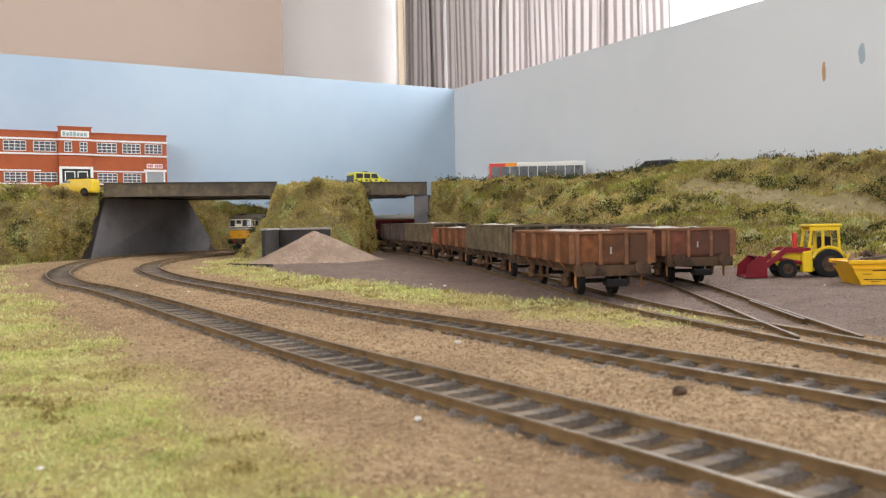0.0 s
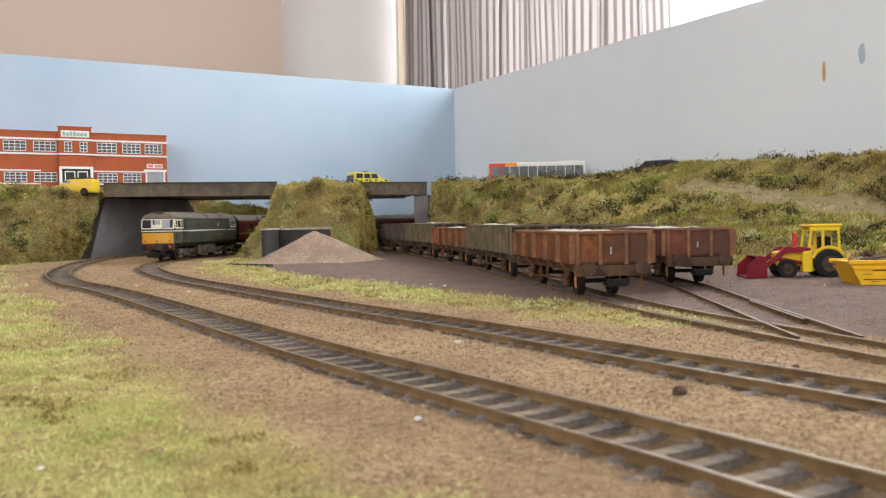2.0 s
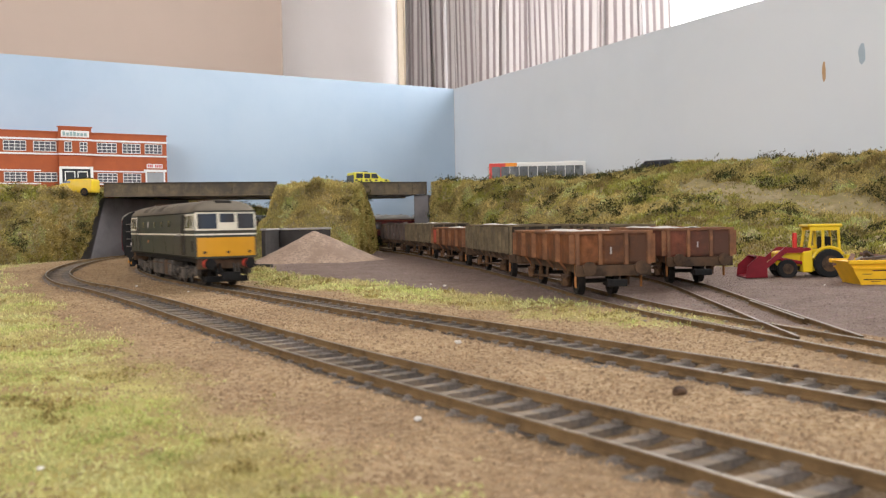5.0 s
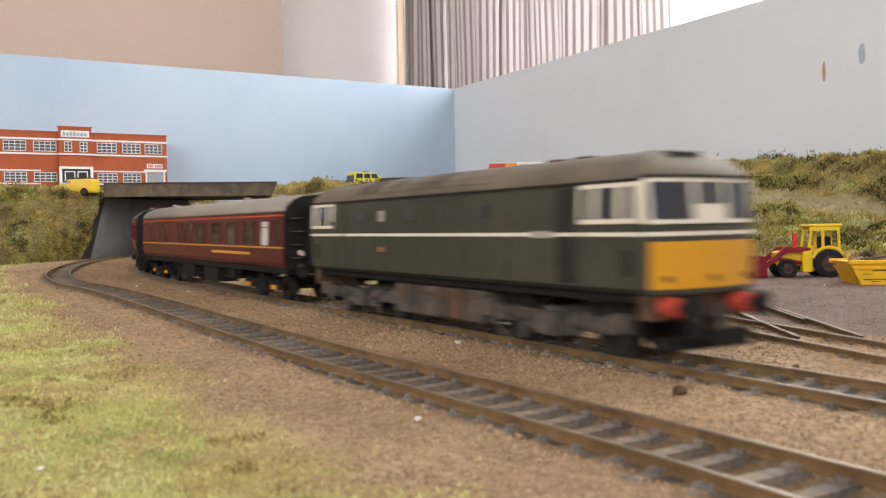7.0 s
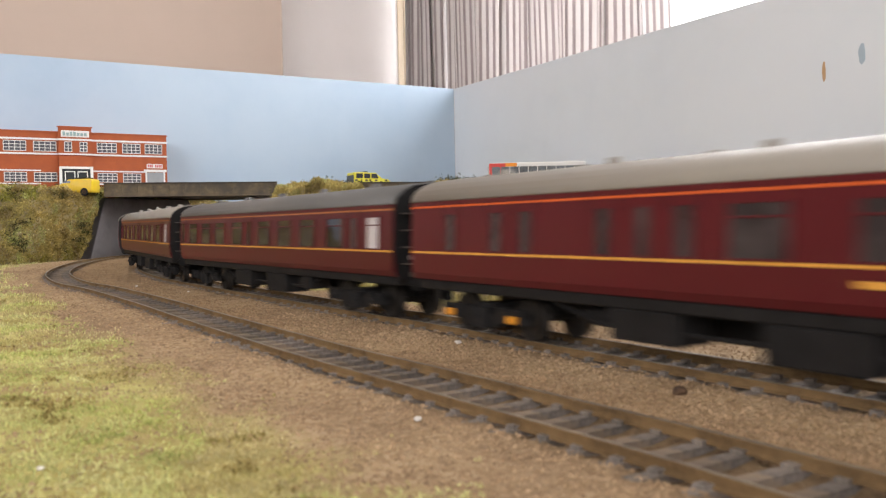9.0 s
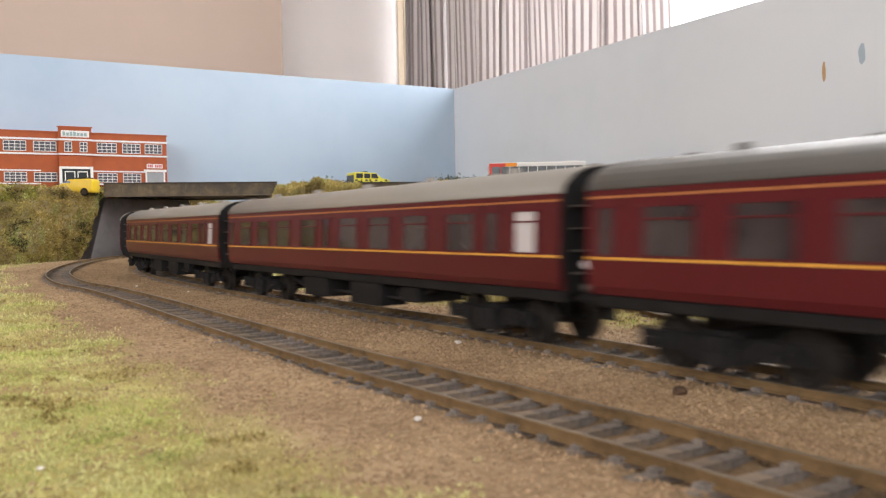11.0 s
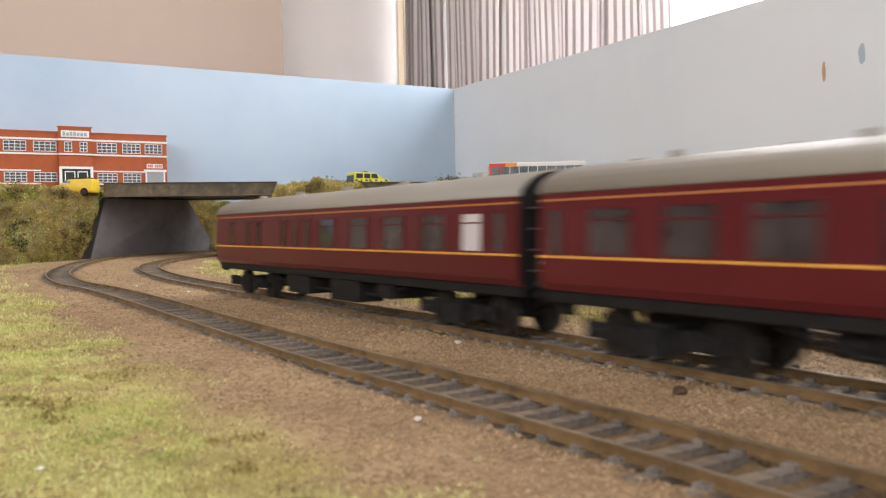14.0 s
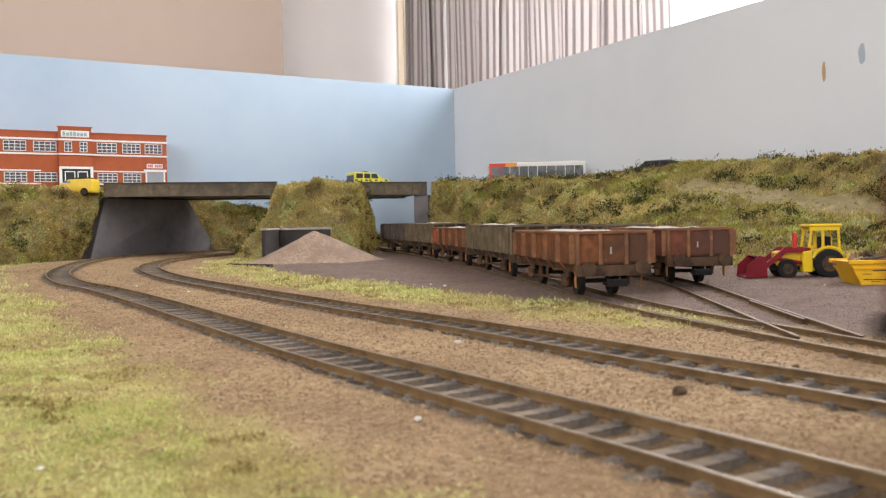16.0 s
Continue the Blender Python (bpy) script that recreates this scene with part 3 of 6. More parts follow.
def room():
    n_w, n_e = Vector((0.525, -0.851)), Vector((-0.8685, -0.4957))
    # window wall with its opening, and the alcove wall
    def put(name, a, b, openings, material, label, side):
        return wall_slab(name, a, b, 0.12, -0.9, 1.5, material, label, openings, side)
    put("wall_window", NORTH, NORTH + ALONG_E * 4.6, [(0.07, 3.0, 0.20, 1.30)], "room_white", "white room wall with a window", 1)
    put("wall_alcove", NORTH + ALONG_W * 1.05, NORTH - ALONG_W * 0.12, [], "room_white", "white painted alcove wall", 1)
    a = NORTH + ALONG_W * 0.5277 + n_w * 0.17
    put("wall_breast", a + ALONG_W * 3.6, a, [], "room_wall", "warm beige room wall", 1)
    b = a + ALONG_W * 0.19 + n_w * 0.012
    put("wall_breast_step", b + ALONG_W * 3.3, b, [], "room_wall", "warm beige room wall", 1)
    far = NORTH + ALONG_E * 4.6
    c = NORTH + ALONG_W * 4.2
    put("wall_rear", far + ALONG_W * 4.3, far - ALONG_W * 0.1, [(2.0, 3.8, 0.15, 1.35)], "room_white", "white rear room wall with a window", -1)
    put("wall_side", c, c + ALONG_E * 4.7, [], "room_wall", "warm beige side wall", -1)
    for nm, z, k, lb in (("floor", -0.92, "room_wall", "plain room floor"), ("ceiling", 1.5, "plaster", "white room ceiling")):
        bm = bmesh.new()
        q = [NORTH - ALONG_W * 0.3 - ALONG_E * 0.3, c - ALONG_E * 0.3 + ALONG_W * 0.2, c + ALONG_E * 4.9 + ALONG_W * 0.2, far - ALONG_W * 0.3 + ALONG_E * 0.3]
        prism(bm, [(v.x, v.y) for v in q], "z", z, z + 0.02)
        tagged(part(nm, bm, k), lb, nm, kind="structure")


def alcove_fittings():
    """Cream boxing in the corner by the window, in three stepped strips, and a metal hook on the alcove wall."""
    turn = Matrix.Translation((NORTH.x, NORTH.y, 0)) @ Matrix.Rotation(math.atan2(ALONG_W.y, ALONG_W.x), 4, "Z")
    ob = thing("corner_boxing", "cream painted wooden boxing in the alcove corner", "woodwork", m=turn)
    for x0, x1, d in ((0.002, 0.018, 0.012), (0.018, 0.040, 0.009), (0.040, 0.062, 0.006)):
        boxed("strip", (x0, x1, 0.002, d, -0.88, 1.48), "cream_wood", ob, bevel=0.003)
    hook = thing("wall_hook", "small grey metal hook on the white alcove wall", "hook", m=turn)
    bm = bmesh.new()
    rod(bm, (0.366, -0.001, 0.752), (0.366, 0.006, 0.752), 0.012, 14)
    part("back_plate", bm, "tyre_steel", hook)
    bm = bmesh.new()
    rod(bm, (0.366, 0.005, 0.752), (0.366, 0.030, 0.744), 0.004, 10)
    rod(bm, (0.366, 0.030, 0.740), (0.366, 0.040, 0.752), 0.007, 10)
    part("peg", bm, "tyre_steel", hook)


def sky_backdrop():
    """The overcast sky outside the two windows, far too bright for the camera."""
    m = bpy.data.materials.new("overcast_sky")
    m.use_nodes = True
    b = m.node_tree.nodes["Principled BSDF"]
    b.inputs["Base Color"].default_value = (0.8, 0.8, 0.8, 1)
    b.inputs["Emission Color"].default_value = (0.95, 0.98, 1.0, 1)
    b.inputs["Emission Strength"].default_value = 2.2
    M["overcast"] = m
    p = NORTH + ALONG_E * 0.9 + Vector((0.8685, 0.4957)) * 0.5
    bm = bmesh.new()
    box(bm, -2.2, 2.2, 0, 0.01, -1.0, 2.6)
    ob = part("backdrop", bm, "overcast", m=Matrix.Translation((p.x, p.y, 0)) @ Matrix.Rotation(math.atan2(ALONG_E.y, ALONG_E.x), 4, "Z"))
    tagged(ob, "white overcast sky outside the window", "sky", kind="structure")


def curtain_material():
    m = bpy.data.materials.new("striped_curtain_cloth")
    m.use_nodes = True
    n, l = m.node_tree.nodes, m.node_tree.links
    b = n["Principled BSDF"]
    uv = n.new("ShaderNodeUVMap")
    sep = n.new("ShaderNodeSeparateXYZ")
    l.new(uv.outputs["UV"], sep.inputs["Vector"])
    fr = n.new("ShaderNodeMath")
    fr.operation = "FRACT"
    l.new(sep.outputs["X"], fr.inputs[0])
    r = n.new("ShaderNodeValToRGB")
    r.color_ramp.interpolation = "CONSTANT"
    stops = [(0.0, (0.74, 0.71, 0.70)), (0.54, (0.45, 0.40, 0.40)), (0.92, (0.62, 0.58, 0.57))]
    for k, (p, c) in enumerate(stops):
        e = r.color_ramp.elements[k] if k < 2 else r.color_ramp.elements.new(p)
        e.position, e.color = p, (*c, 1)
    l.new(fr.outputs["Value"], r.inputs["Fac"])
    tr = n.new("ShaderNodeBsdfTranslucent")
    l.new(r.outputs["Color"], b.inputs["Base Color"])
    l.new(r.outputs["Color"], tr.inputs["Color"])
    b.inputs["Roughness"].default_value = 0.9
    mx = n.new("ShaderNodeMixShader")
    mx.inputs[0].default_value = 0.36
    l.new(b.outputs[0], mx.inputs[1])
    l.new(tr.outputs[0], mx.inputs[2])
    l.new(mx.outputs[0], n["Material Output"].inputs["Surface"])
    M["curtain"] = m


def curtain(label, s0, s1, off, folds, seed, z0=0.0, z1=1.3):
    """A folded striped curtain hanging on the window wall between s0 and s1 along it."""
    rng = random.Random(seed)
    bm = bmesh.new()
    uv = bm.loops.layers.uv.new("UVMap")
    cols, run, last = [], 0.0, None
    N = folds * 10
    ph = rng.uniform(0, 6)
    for i in range(N + 1):
        t = i / N
        a = t * folds * 2 * math.pi + 0.8 * math.sin(t * 9 + ph) + ph
        depth = off + 0.022 * math.sin(a) + 0.008 * math.sin(a * 2.3 + seed)
        s = s0 + (s1 - s0) * t + 0.012 * math.sin(2 * a)
        if last:
            run += math.hypot(s - last[0], depth - last[1])
        last = (s, depth)
        col = []
        for k in range(7):
            z = z0 + (z1 - z0) * k / 6
            wob = 0.006 * math.sin(z * 5 + i * 0.21 + seed)
            p = NORTH + ALONG_E * (s + wob) + Vector((-0.8685, -0.4957)) * depth
            col.append(bm.verts.new((p.x, p.y, z)))
        cols.append((col, run))
    for (c0, r0), (c1, r1) in zip(cols, cols[1:]):
        for k in range(6):
            f = bm.faces.new((c0[k], c1[k], c1[k + 1], c0[k + 1]))
            for loop, u in zip(f.loops, (r0, r1, r1, r0)):
                loop[uv].uv = (u / 0.019, 0)
    ob = part("curtain", bm, "curtain", smooth=True)
    md = ob.modifiers.new("cloth", "SOLIDIFY")
    md.thickness = 0.0012
    return tagged(ob, label, "curtain", "curtains at the window")


# ---- bridges, road and abutments ----
def girder_bridge(label, a, b, panels, depth=0.105):
    """A plate girder bridge from a to b in plan: two girders with stiffeners and flanges, and a deck."""
    a, b = Vector(a), Vector(b)
    d = b - a
    L = d.length
    ob = thing("girder_bridge", label, "bridge", "girder bridges", m=Matrix.Translation((a.x, a.y, 0)) @ Matrix.Rotation(math.atan2(d.y, d.x), 4, "Z"))
    for y in (0.0, depth):
        bm = bmesh.new()
        box(bm, 0, L, y, y + 0.0012, 0.0777, 0.0930)
        g = part("girder", bm, "girder", ob, "weathered brown plate girder")
        for z in (0.0765, 0.0930):
            boxed("flange", (-0.0006, L + 0.0006, y - 0.0022, y + 0.0032, z, z + 0.0013), "girder_dark" if z > 0.08 else "girder", g, bevel=0.0002)
        for i in range(panels + 1):
            x = L * i / panels
            boxed("stiffener", (x - 0.0004, x + 0.0004, y - 0.0017, y + 0.0002, 0.0779, 0.0929), "girder", g)
    boxed("deck", (0, L, 0.0035, depth - 0.0025, 0.0787, 0.0836), "concrete", ob, "dark deck")
    boxed("road_surface", (0, L, 0.004, depth - 0.003, 0.0837, 0.0844), "road", ob, "grey road surface")
    return ob


def slab(name, pts, thick, material, label, category, kind="structure"):
    """A wall slab through four corner points, thickened away from the camera."""
    p = [Vector(q) for q in pts]
    n = (p[1] - p[0]).cross(p[3] - p[0]).normalized()
    if n.y < 0:
        n = -n
    bm = bmesh.new()
    f = [bm.verts.new(q) for q in p]
    g = [bm.verts.new(q + n * thick) for q in p]
    bm.faces.new(f)
    bm.faces.new(g[::-1])
    for i in range(4):
        bm.faces.new((f[i], f[(i + 1) % 4], g[(i + 1) % 4], g[i]))
    soft_edges(bm, 0.0006)
    return tagged(part(name, bm, material), label, category, kind=kind)


def bridges():
    # deck depth added out of sight at the back, to shade the tracks below
    girder_bridge("brown plate girder road bridge over two tracks", (-0.420, 1.085), (-0.214, 1.131), 11, 0.16)
    girder_bridge("short brown plate girder road bridge over the sidings", (-0.1165, 1.184), (-0.0215, 1.2075), 5, 0.15)
    slab("abutment_west", [(-0.436, 1.075, -0.002), (-0.346, 1.345, -0.004), (-0.364, 1.25, 0.0763), (-0.425, 1.10, 0.0763)], 0.02, "concrete", "dark grey battered bridge abutment", "abutment")
    slab("abutment_east", [(-0.039, 1.21, -0.004), (-0.019, 1.206, -0.004), (-0.019, 1.206, 0.0763), (-0.039, 1.21, 0.0763)], 0.085, "concrete", "dark grey square bridge pier", "abutment")


def banks():
    bank("bank_west", "straw and green grassed bank beside the bridge", [
        [(-0.80, 0.76, 0.0), (-0.56, 0.83, 0.0), (-0.475, 0.91, 0.0), (-0.440, 1.045, 0.0)],
        [(-0.80, 0.83, 0.045), (-0.545, 0.91, 0.045), (-0.465, 0.98, 0.042), (-0.432, 1.072, 0.035)],
        [(-0.80, 0.87, 0.082), (-0.53, 0.955, 0.083), (-0.455, 1.02, 0.084), (-0.425, 1.095, 0.078)],
        [(-0.90, 0.99, 0.083), (-0.62, 1.12, 0.084), (-0.47, 1.18, 0.084), (-0.39, 1.16, 0.082)],
        [(-0.97, 0.97, 0.084), (-0.66, 1.16, 0.084), (-0.50, 1.26, 0.084), (-0.40, 1.31, 0.083)]], 90, 40, 0.008, 3, 85000, 200, 0.75)
    bank("bank_middle", "straw-coloured grassed mound between two bridges", [
        [(-0.225, 1.27, 0.0), (-0.260, 1.12, 0.0), (-0.240, 1.01, 0.0), (-0.165, 0.965, 0.0), (-0.10, 0.975, 0.0), (-0.087, 1.06, 0.0), (-0.095, 1.25, 0.0)],
        [(-0.20, 1.24, 0.05), (-0.218, 1.10, 0.045), (-0.207, 1.02, 0.045), (-0.16, 0.995, 0.045), (-0.10, 1.0, 0.045), (-0.093, 1.07, 0.045), (-0.10, 1.24, 0.05)],
        [(-0.185, 1.22, 0.081), (-0.2, 1.11, 0.081), (-0.196, 1.04, 0.080), (-0.155, 1.02, 0.083), (-0.107, 1.03, 0.083), (-0.1, 1.08, 0.082), (-0.11, 1.22, 0.081)],
        [(-0.15, 1.2, 0.083), (-0.16, 1.12, 0.084), (-0.155, 1.08, 0.085), (-0.15, 1.07, 0.085), (-0.14, 1.08, 0.085), (-0.14, 1.12, 0.084), (-0.145, 1.2, 0.083)]], 90, 34, 0.006, 11, 66000, 90, 0.95)
    bank("bank_north", "olive grassed slope behind the bridge", [
        [(-0.345, 1.325, 0.0), (-0.29, 1.37, 0.0), (-0.215, 1.435, 0.0), (-0.12, 1.495, 0.0), (-0.05, 1.535, 0.0)],
        [(-0.40, 1.29, 0.05), (-0.325, 1.36, 0.045), (-0.24, 1.43, 0.03), (-0.13, 1.495, 0.012), (-0.055, 1.54, 0.006)],
        [(-0.43, 1.305, 0.083), (-0.345, 1.362, 0.078), (-0.262, 1.412, 0.060), (-0.15, 1.482, 0.024), (-0.06, 1.537, 0.01)]], 60, 20, 0.005, 17, 28000, 60, 0.6)
    bank("bank_east", "green and straw grassed hillside with a sloping path", [
        [(-0.018, 1.17, 0.0), (0.05, 1.03, 0.0), (0.13, 0.84, 0.0), (0.185, 0.68, -0.002), (0.27, 0.615, -0.003), (0.40, 0.57, -0.003), (0.62, 0.48, -0.003)],
        [(-0.016, 1.185, 0.05), (0.06, 1.055, 0.05), (0.145, 0.92, 0.048), (0.205, 0.79, 0.036), (0.285, 0.70, 0.024), (0.40, 0.62, 0.012), (0.62, 0.53, 0.005)],
        [(-0.014, 1.20, 0.087), (0.065, 1.10, 0.088), (0.15, 1.02, 0.083), (0.225, 0.92, 0.068), (0.30, 0.80, 0.045), (0.375, 0.69, 0.026), (0.62, 0.58, 0.012)],
        [(-0.012, 1.235, 0.086), (0.072, 1.13, 0.086), (0.165, 1.06, 0.083), (0.243, 0.960, 0.0800), (0.322, 0.85, 0.0610), (0.410, 0.745, 0.0410), (0.62, 0.61, 0.026)],
        [(-0.01, 1.30, 0.084), (0.08, 1.24, 0.084), (0.185, 1.13, 0.088), (0.278, 1.02, 0.098), (0.355, 0.895, 0.092), (0.418, 0.79, 0.088), (0.62, 0.64, 0.088)],
        [(0.018, 1.585, 0.084), (0.10, 1.44, 0.084), (0.21, 1.25, 0.088), (0.30, 1.09, 0.098), (0.375, 0.96, 0.094), (0.445, 0.84, 0.09), (0.64, 0.50, 0.09)]], 170, 70, 0.0062, 23, 190000, 900, 0.55, (0.39, 0.60, 0.44))


# ---- the brick works ----
def works():
    ox = Matrix.Translation((-0.3941, 1.2528, -0.002)) @ Matrix.Rotation(math.atan2(-0.525, -0.851), 4, "Z")
    # x runs along the front, away from its end by the bridge; -y is behind, +y towards the camera
    ob = thing("brick_building", "orange-red brick two-storey works with white bands", "building", m=ox)
    L = 0.335
    boxed("wall", (0, L, -0.05, 0, 0.08, 0.1705), "brick", ob, "orange-red printed brick wall")
    boxed("coping", (-0.001, L, -0.051, 0.001, 0.1705, 0.172), "brick", ob)
    for z0, z1, x0, x1, y in ((0.1598, 0.1622, -0.0008, L, 0.0014), (0.1402, 0.1424, -0.0008, L, 0.0014), (0.1180, 0.1198, 0.03, 0.108, 0.0012), (0.1180, 0.1198, 0.166, L, 0.0012), (0.1005, 0.1022, 0.03, 0.108, 0.0012), (0.1005, 0.1022, 0.166, L, 0.0012)):
        boxed("white_band", (x0, x1, 0.0002, y, z0, z1), "white", ob, "white stone band")

    def window(x0, x1, z0, z1, cols, rows, y=0.0):
        w = boxed("window", (x0, x1, y, y + 0.0004, z0, z1), "print_pane", ob, "white glazing bars over dark panes")
        t = 0.00075
        for i in range(cols + 1):
            x = x0 + (x1 - x0 - t) * i / cols
            boxed("glazing_bar", (x, x + t, y + 0.0004, y + 0.0010, z0, z1), "white", w)
        for j in range(rows + 1):
            z = z0 + (z1 - z0 - t) * j / rows
            boxed("glazing_bar", (x0, x1, y + 0.0004, y + 0.0011, z, z + t), "white", w)
    for x0, x1 in ((0.0065, 0.0305), (0.0365, 0.0610), (0.0685, 0.0945), (0.146, 0.1745), (0.183, 0.2105), (0.222, 0.250), (0.262, 0.29), (0.30, 0.328)):
        window(x0, x1, 0.1445, 0.1582, 4, 3)
        if x0 > 0.03:
            window(x0, x1, 0.1038, 0.1165, 4, 3)
    # central bay
    boxed("bay", (0.102, 0.1435, 0.0002, 0.004, 0.082, 0.1775), "brick", ob, "projecting brick entrance bay")
    boxed("white_band", (0.1012, 0.1443, 0.0042, 0.0054, 0.1598, 0.1622), "white", ob)
    boxed("white_band", (0.1012, 0.1443, 0.0042, 0.0054, 0.1402, 0.1424), "white", ob)
    boxed("coping", (0.1005, 0.145, 0.0, 0.005, 0.1775, 0.179), "brick", ob)
    for x0 in (0.1075, 0.127):
        window(x0, x0 + 0.0098, 0.1445, 0.1582, 2, 3, 0.0042)
    sign = boxed("sign", (0.1048, 0.1405, 0.0041, 0.0048, 0.1645, 0.1732), "white", ob, "white name board with illegible grey-green lettering")
    for i in range(7):
        x = 0.1385 - i * 0.0045
        boxed("letter_bar", (x - 0.0034, x, 0.0048, 0.0052, 0.1662, 0.1703 + (0.0012 if i in (0, 2, 3) else 0)), "sign_green", sign)
    for d in ((0.101, 0.1045, 0.082, 0.1215), (0.1405, 0.144, 0.082, 0.1215), (0.101, 0.144, 0.1215, 0.1245)):
        boxed("door_surround", (d[0], d[1], 0.0042, 0.0062, d[2], d[3]), "white", ob, "white door surround")
    boxed("entrance", (0.1045, 0.1405, 0.0042, 0.0046, 0.082, 0.1215), "pane", ob, "dark glazed entrance")
    for x in (0.108, 0.124):
        bm = bmesh.new()
        for q in ((x, x + 0.001, 0.082, 0.117), (x + 0.012, x + 0.013, 0.082, 0.117), (x, x + 0.013, 0.117, 0.1182)):
            box(bm, q[0], q[1], 0.0046, 0.0055, q[2], q[3])
        part("door", bm, "white", ob, "white-framed glazed door")
    # roller door and its sign
    boxed("roller_door", (0.0055, 0.0285, 0.0003, 0.0008, 0.082, 0.1185), "grey_door", ob, "grey roller shutter door")
    for q in ((0.0035, 0.0055, 0.082, 0.119), (0.0285, 0.0305, 0.082, 0.119), (0.0015, 0.0325, 0.119, 0.1225)):
        boxed("door_surround", (q[0], q[1], 0.0003, 0.0022, q[2], q[3]), "white", ob)
    bm = bmesh.new()
    for i in range(14):
        z = 0.084 + i * 0.0024
        box(bm, 0.0055, 0.0285, 0.0008, 0.0011, z, z + 0.0012)
    part("shutter_slats", bm, "grey_door", ob)
    sg = boxed("sign", (0.0065, 0.0285, 0.0003, 0.0012, 0.1245, 0.1305), "white", ob, "white sign with illegible red lettering")
    for i in range(8):
        if i != 4:
            boxed("letter_bar", (0.0078 + i * 0.0025, 0.0096 + i * 0.0025, 0.0012, 0.0015, 0.1255, 0.1295), "sign_red", sg)
    return ob


def baseboard():
    """The timber board that carries the layout, on legs."""
    ob = thing("baseboard", "plain timber baseboard on square legs", "table")
    bm = bmesh.new()
    prism(bm, [(-1.29, -0.89), (0.89, -0.89), (0.89, 1.0), (0.48, 1.74), (-1.29, 1.74)], "z", -0.05, -0.0075)
    part("board", bm, "bare_wood", ob)
    for x, y in ((-1.2, -0.8), (0.8, -0.8), (-1.2, 1.65), (0.4, 1.65), (-0.2, -0.8)):
        boxed("leg", (x - 0.03, x + 0.03, y - 0.03, y + 0.03, -0.90, -0.05), "bare_wood", ob)


def build_place():
    ground()
    baseboard()
    build_boards()
    room()
    alcove_fittings()
    sky_backdrop()
    curtain_material()
    curtain("striped grey and cream curtain drawn across the window", 0.097, 0.315, 0.06, 3, 2)
    curtain("striped grey and cream curtain drawn across the window", 0.312, 1.22, 0.06, 7, 5)
    bridges()
    banks()
    works()
    track("outer running line with rusty rails and dark sleepers", OUTER, 0.02, OUTER.length - 0.02, OUTER.nearest(-0.36, 0.83), OUTER.nearest(0.11, 0.0))
    track("inner running line with rusty rails and dark sleepers", MAIN, 0.05, MAIN.length - 0.3, MAIN.nearest(-0.27, 0.8), MAIN.nearest(0.2, -0.05))
    track("front siding with rusty rails sunk in grit", FRONT_SIDING, 0.01, FRONT_SIDING.length - 0.01, FRONT_SIDING.nearest(0.05, 0.55), FRONT_SIDING.nearest(0.17, 0.0))
    track("back siding joining the front siding at a turnout", BACK_SIDING, 0.01, BACK_SIDING.length - 0.005, BACK_SIDING.nearest(0.12, 0.55), BACK_SIDING.length)


def check_rail(path, s0, s1, offset, label):
    bm = bmesh.new()
    sweep(bm, path, s0, s1, 0.008, offset, RAIL_FOOT)
    ob = part("check_rail", bm, "rail_side")
    bm = bmesh.new()
    sweep(bm, path, s0, s1, 0.008, offset, RAIL_HEAD)
    part("rail_head", bm, "rail_top", ob)
    return tagged(ob, label, "rail", kind="structure")


build_place()
check_rail(BACK_SIDING, BACK_SIDING.nearest(0.119, 0.36), BACK_SIDING.nearest(0.1135, 0.29), 0.0066, "short worn check rail beside the turnout crossing")
check_rail(FRONT_SIDING, FRONT_SIDING.nearest(0.083, 0.325), FRONT_SIDING.nearest(0.099, 0.265), -0.0066, "short worn check rail beside the turnout crossing")


# ---- the train ----
def section_loft(bm, half, xs, close=True):
    """Lofts a mirrored half section (y, z) along xs, where xs gives for each station a function of z to x."""
    full = [(-y, z) for y, z in half] + [(y, z) for y, z in half[::-1] if y > 1e-6]
    rings = [[bm.verts.new((fx(z), y, z)) for y, z in full] for fx in xs]
    n = len(full)
    for a, b in zip(rings, rings[1:]):
        for i in range(n):
            bm.faces.new((a[i], a[(i + 1) % n], b[(i + 1) % n], b[i]))
    if close:
        bm.faces.new(rings[0])
        bm.faces.new(rings[-1][::-1])


def wheelset(parent, x, r, name="wheelset"):
    """Two flanged wheels on their axle, turned in one piece."""
    half = [(0.0102, 0.0), (0.0102, 0.0013), (0.0092, 0.0016), (0.0090, r * 0.72), (0.0095, r * 0.80), (0.0095, r), (0.0072, r), (0.0070, r + 0.0006), (0.0066, r + 0.0006), (0.0066, r * 0.8), (0.0071, r * 0.7), (0.0070, 0.0014), (0.0060, 0.0010)]
    profile = [(-y, q) for y, q in half] + half[::-1]
    bm = bmesh.new()
    n = 22
    rings = [[bm.verts.new((q * math.cos(2 * math.pi * i / n), y, q * math.sin(2 * math.pi * i / n))) for i in range(n)] if q > 0 else [bm.verts.new((0, y, 0))] for y, q in profile]
    for a, b in zip(rings, rings[1:]):
        for i in range(n):
            j = (i + 1) % n
            bm.faces.new([a[0], b[j], b[i]] if len(a) == 1 else ([a[i], a[j], b[0]] if len(b) == 1 else [a[i], a[j], b[j], b[i]]))
    return part(name, bm, "wheel_dark", parent, "grimy steel wheelset with underframe shade in its colour", m=pose(x, 0, r))


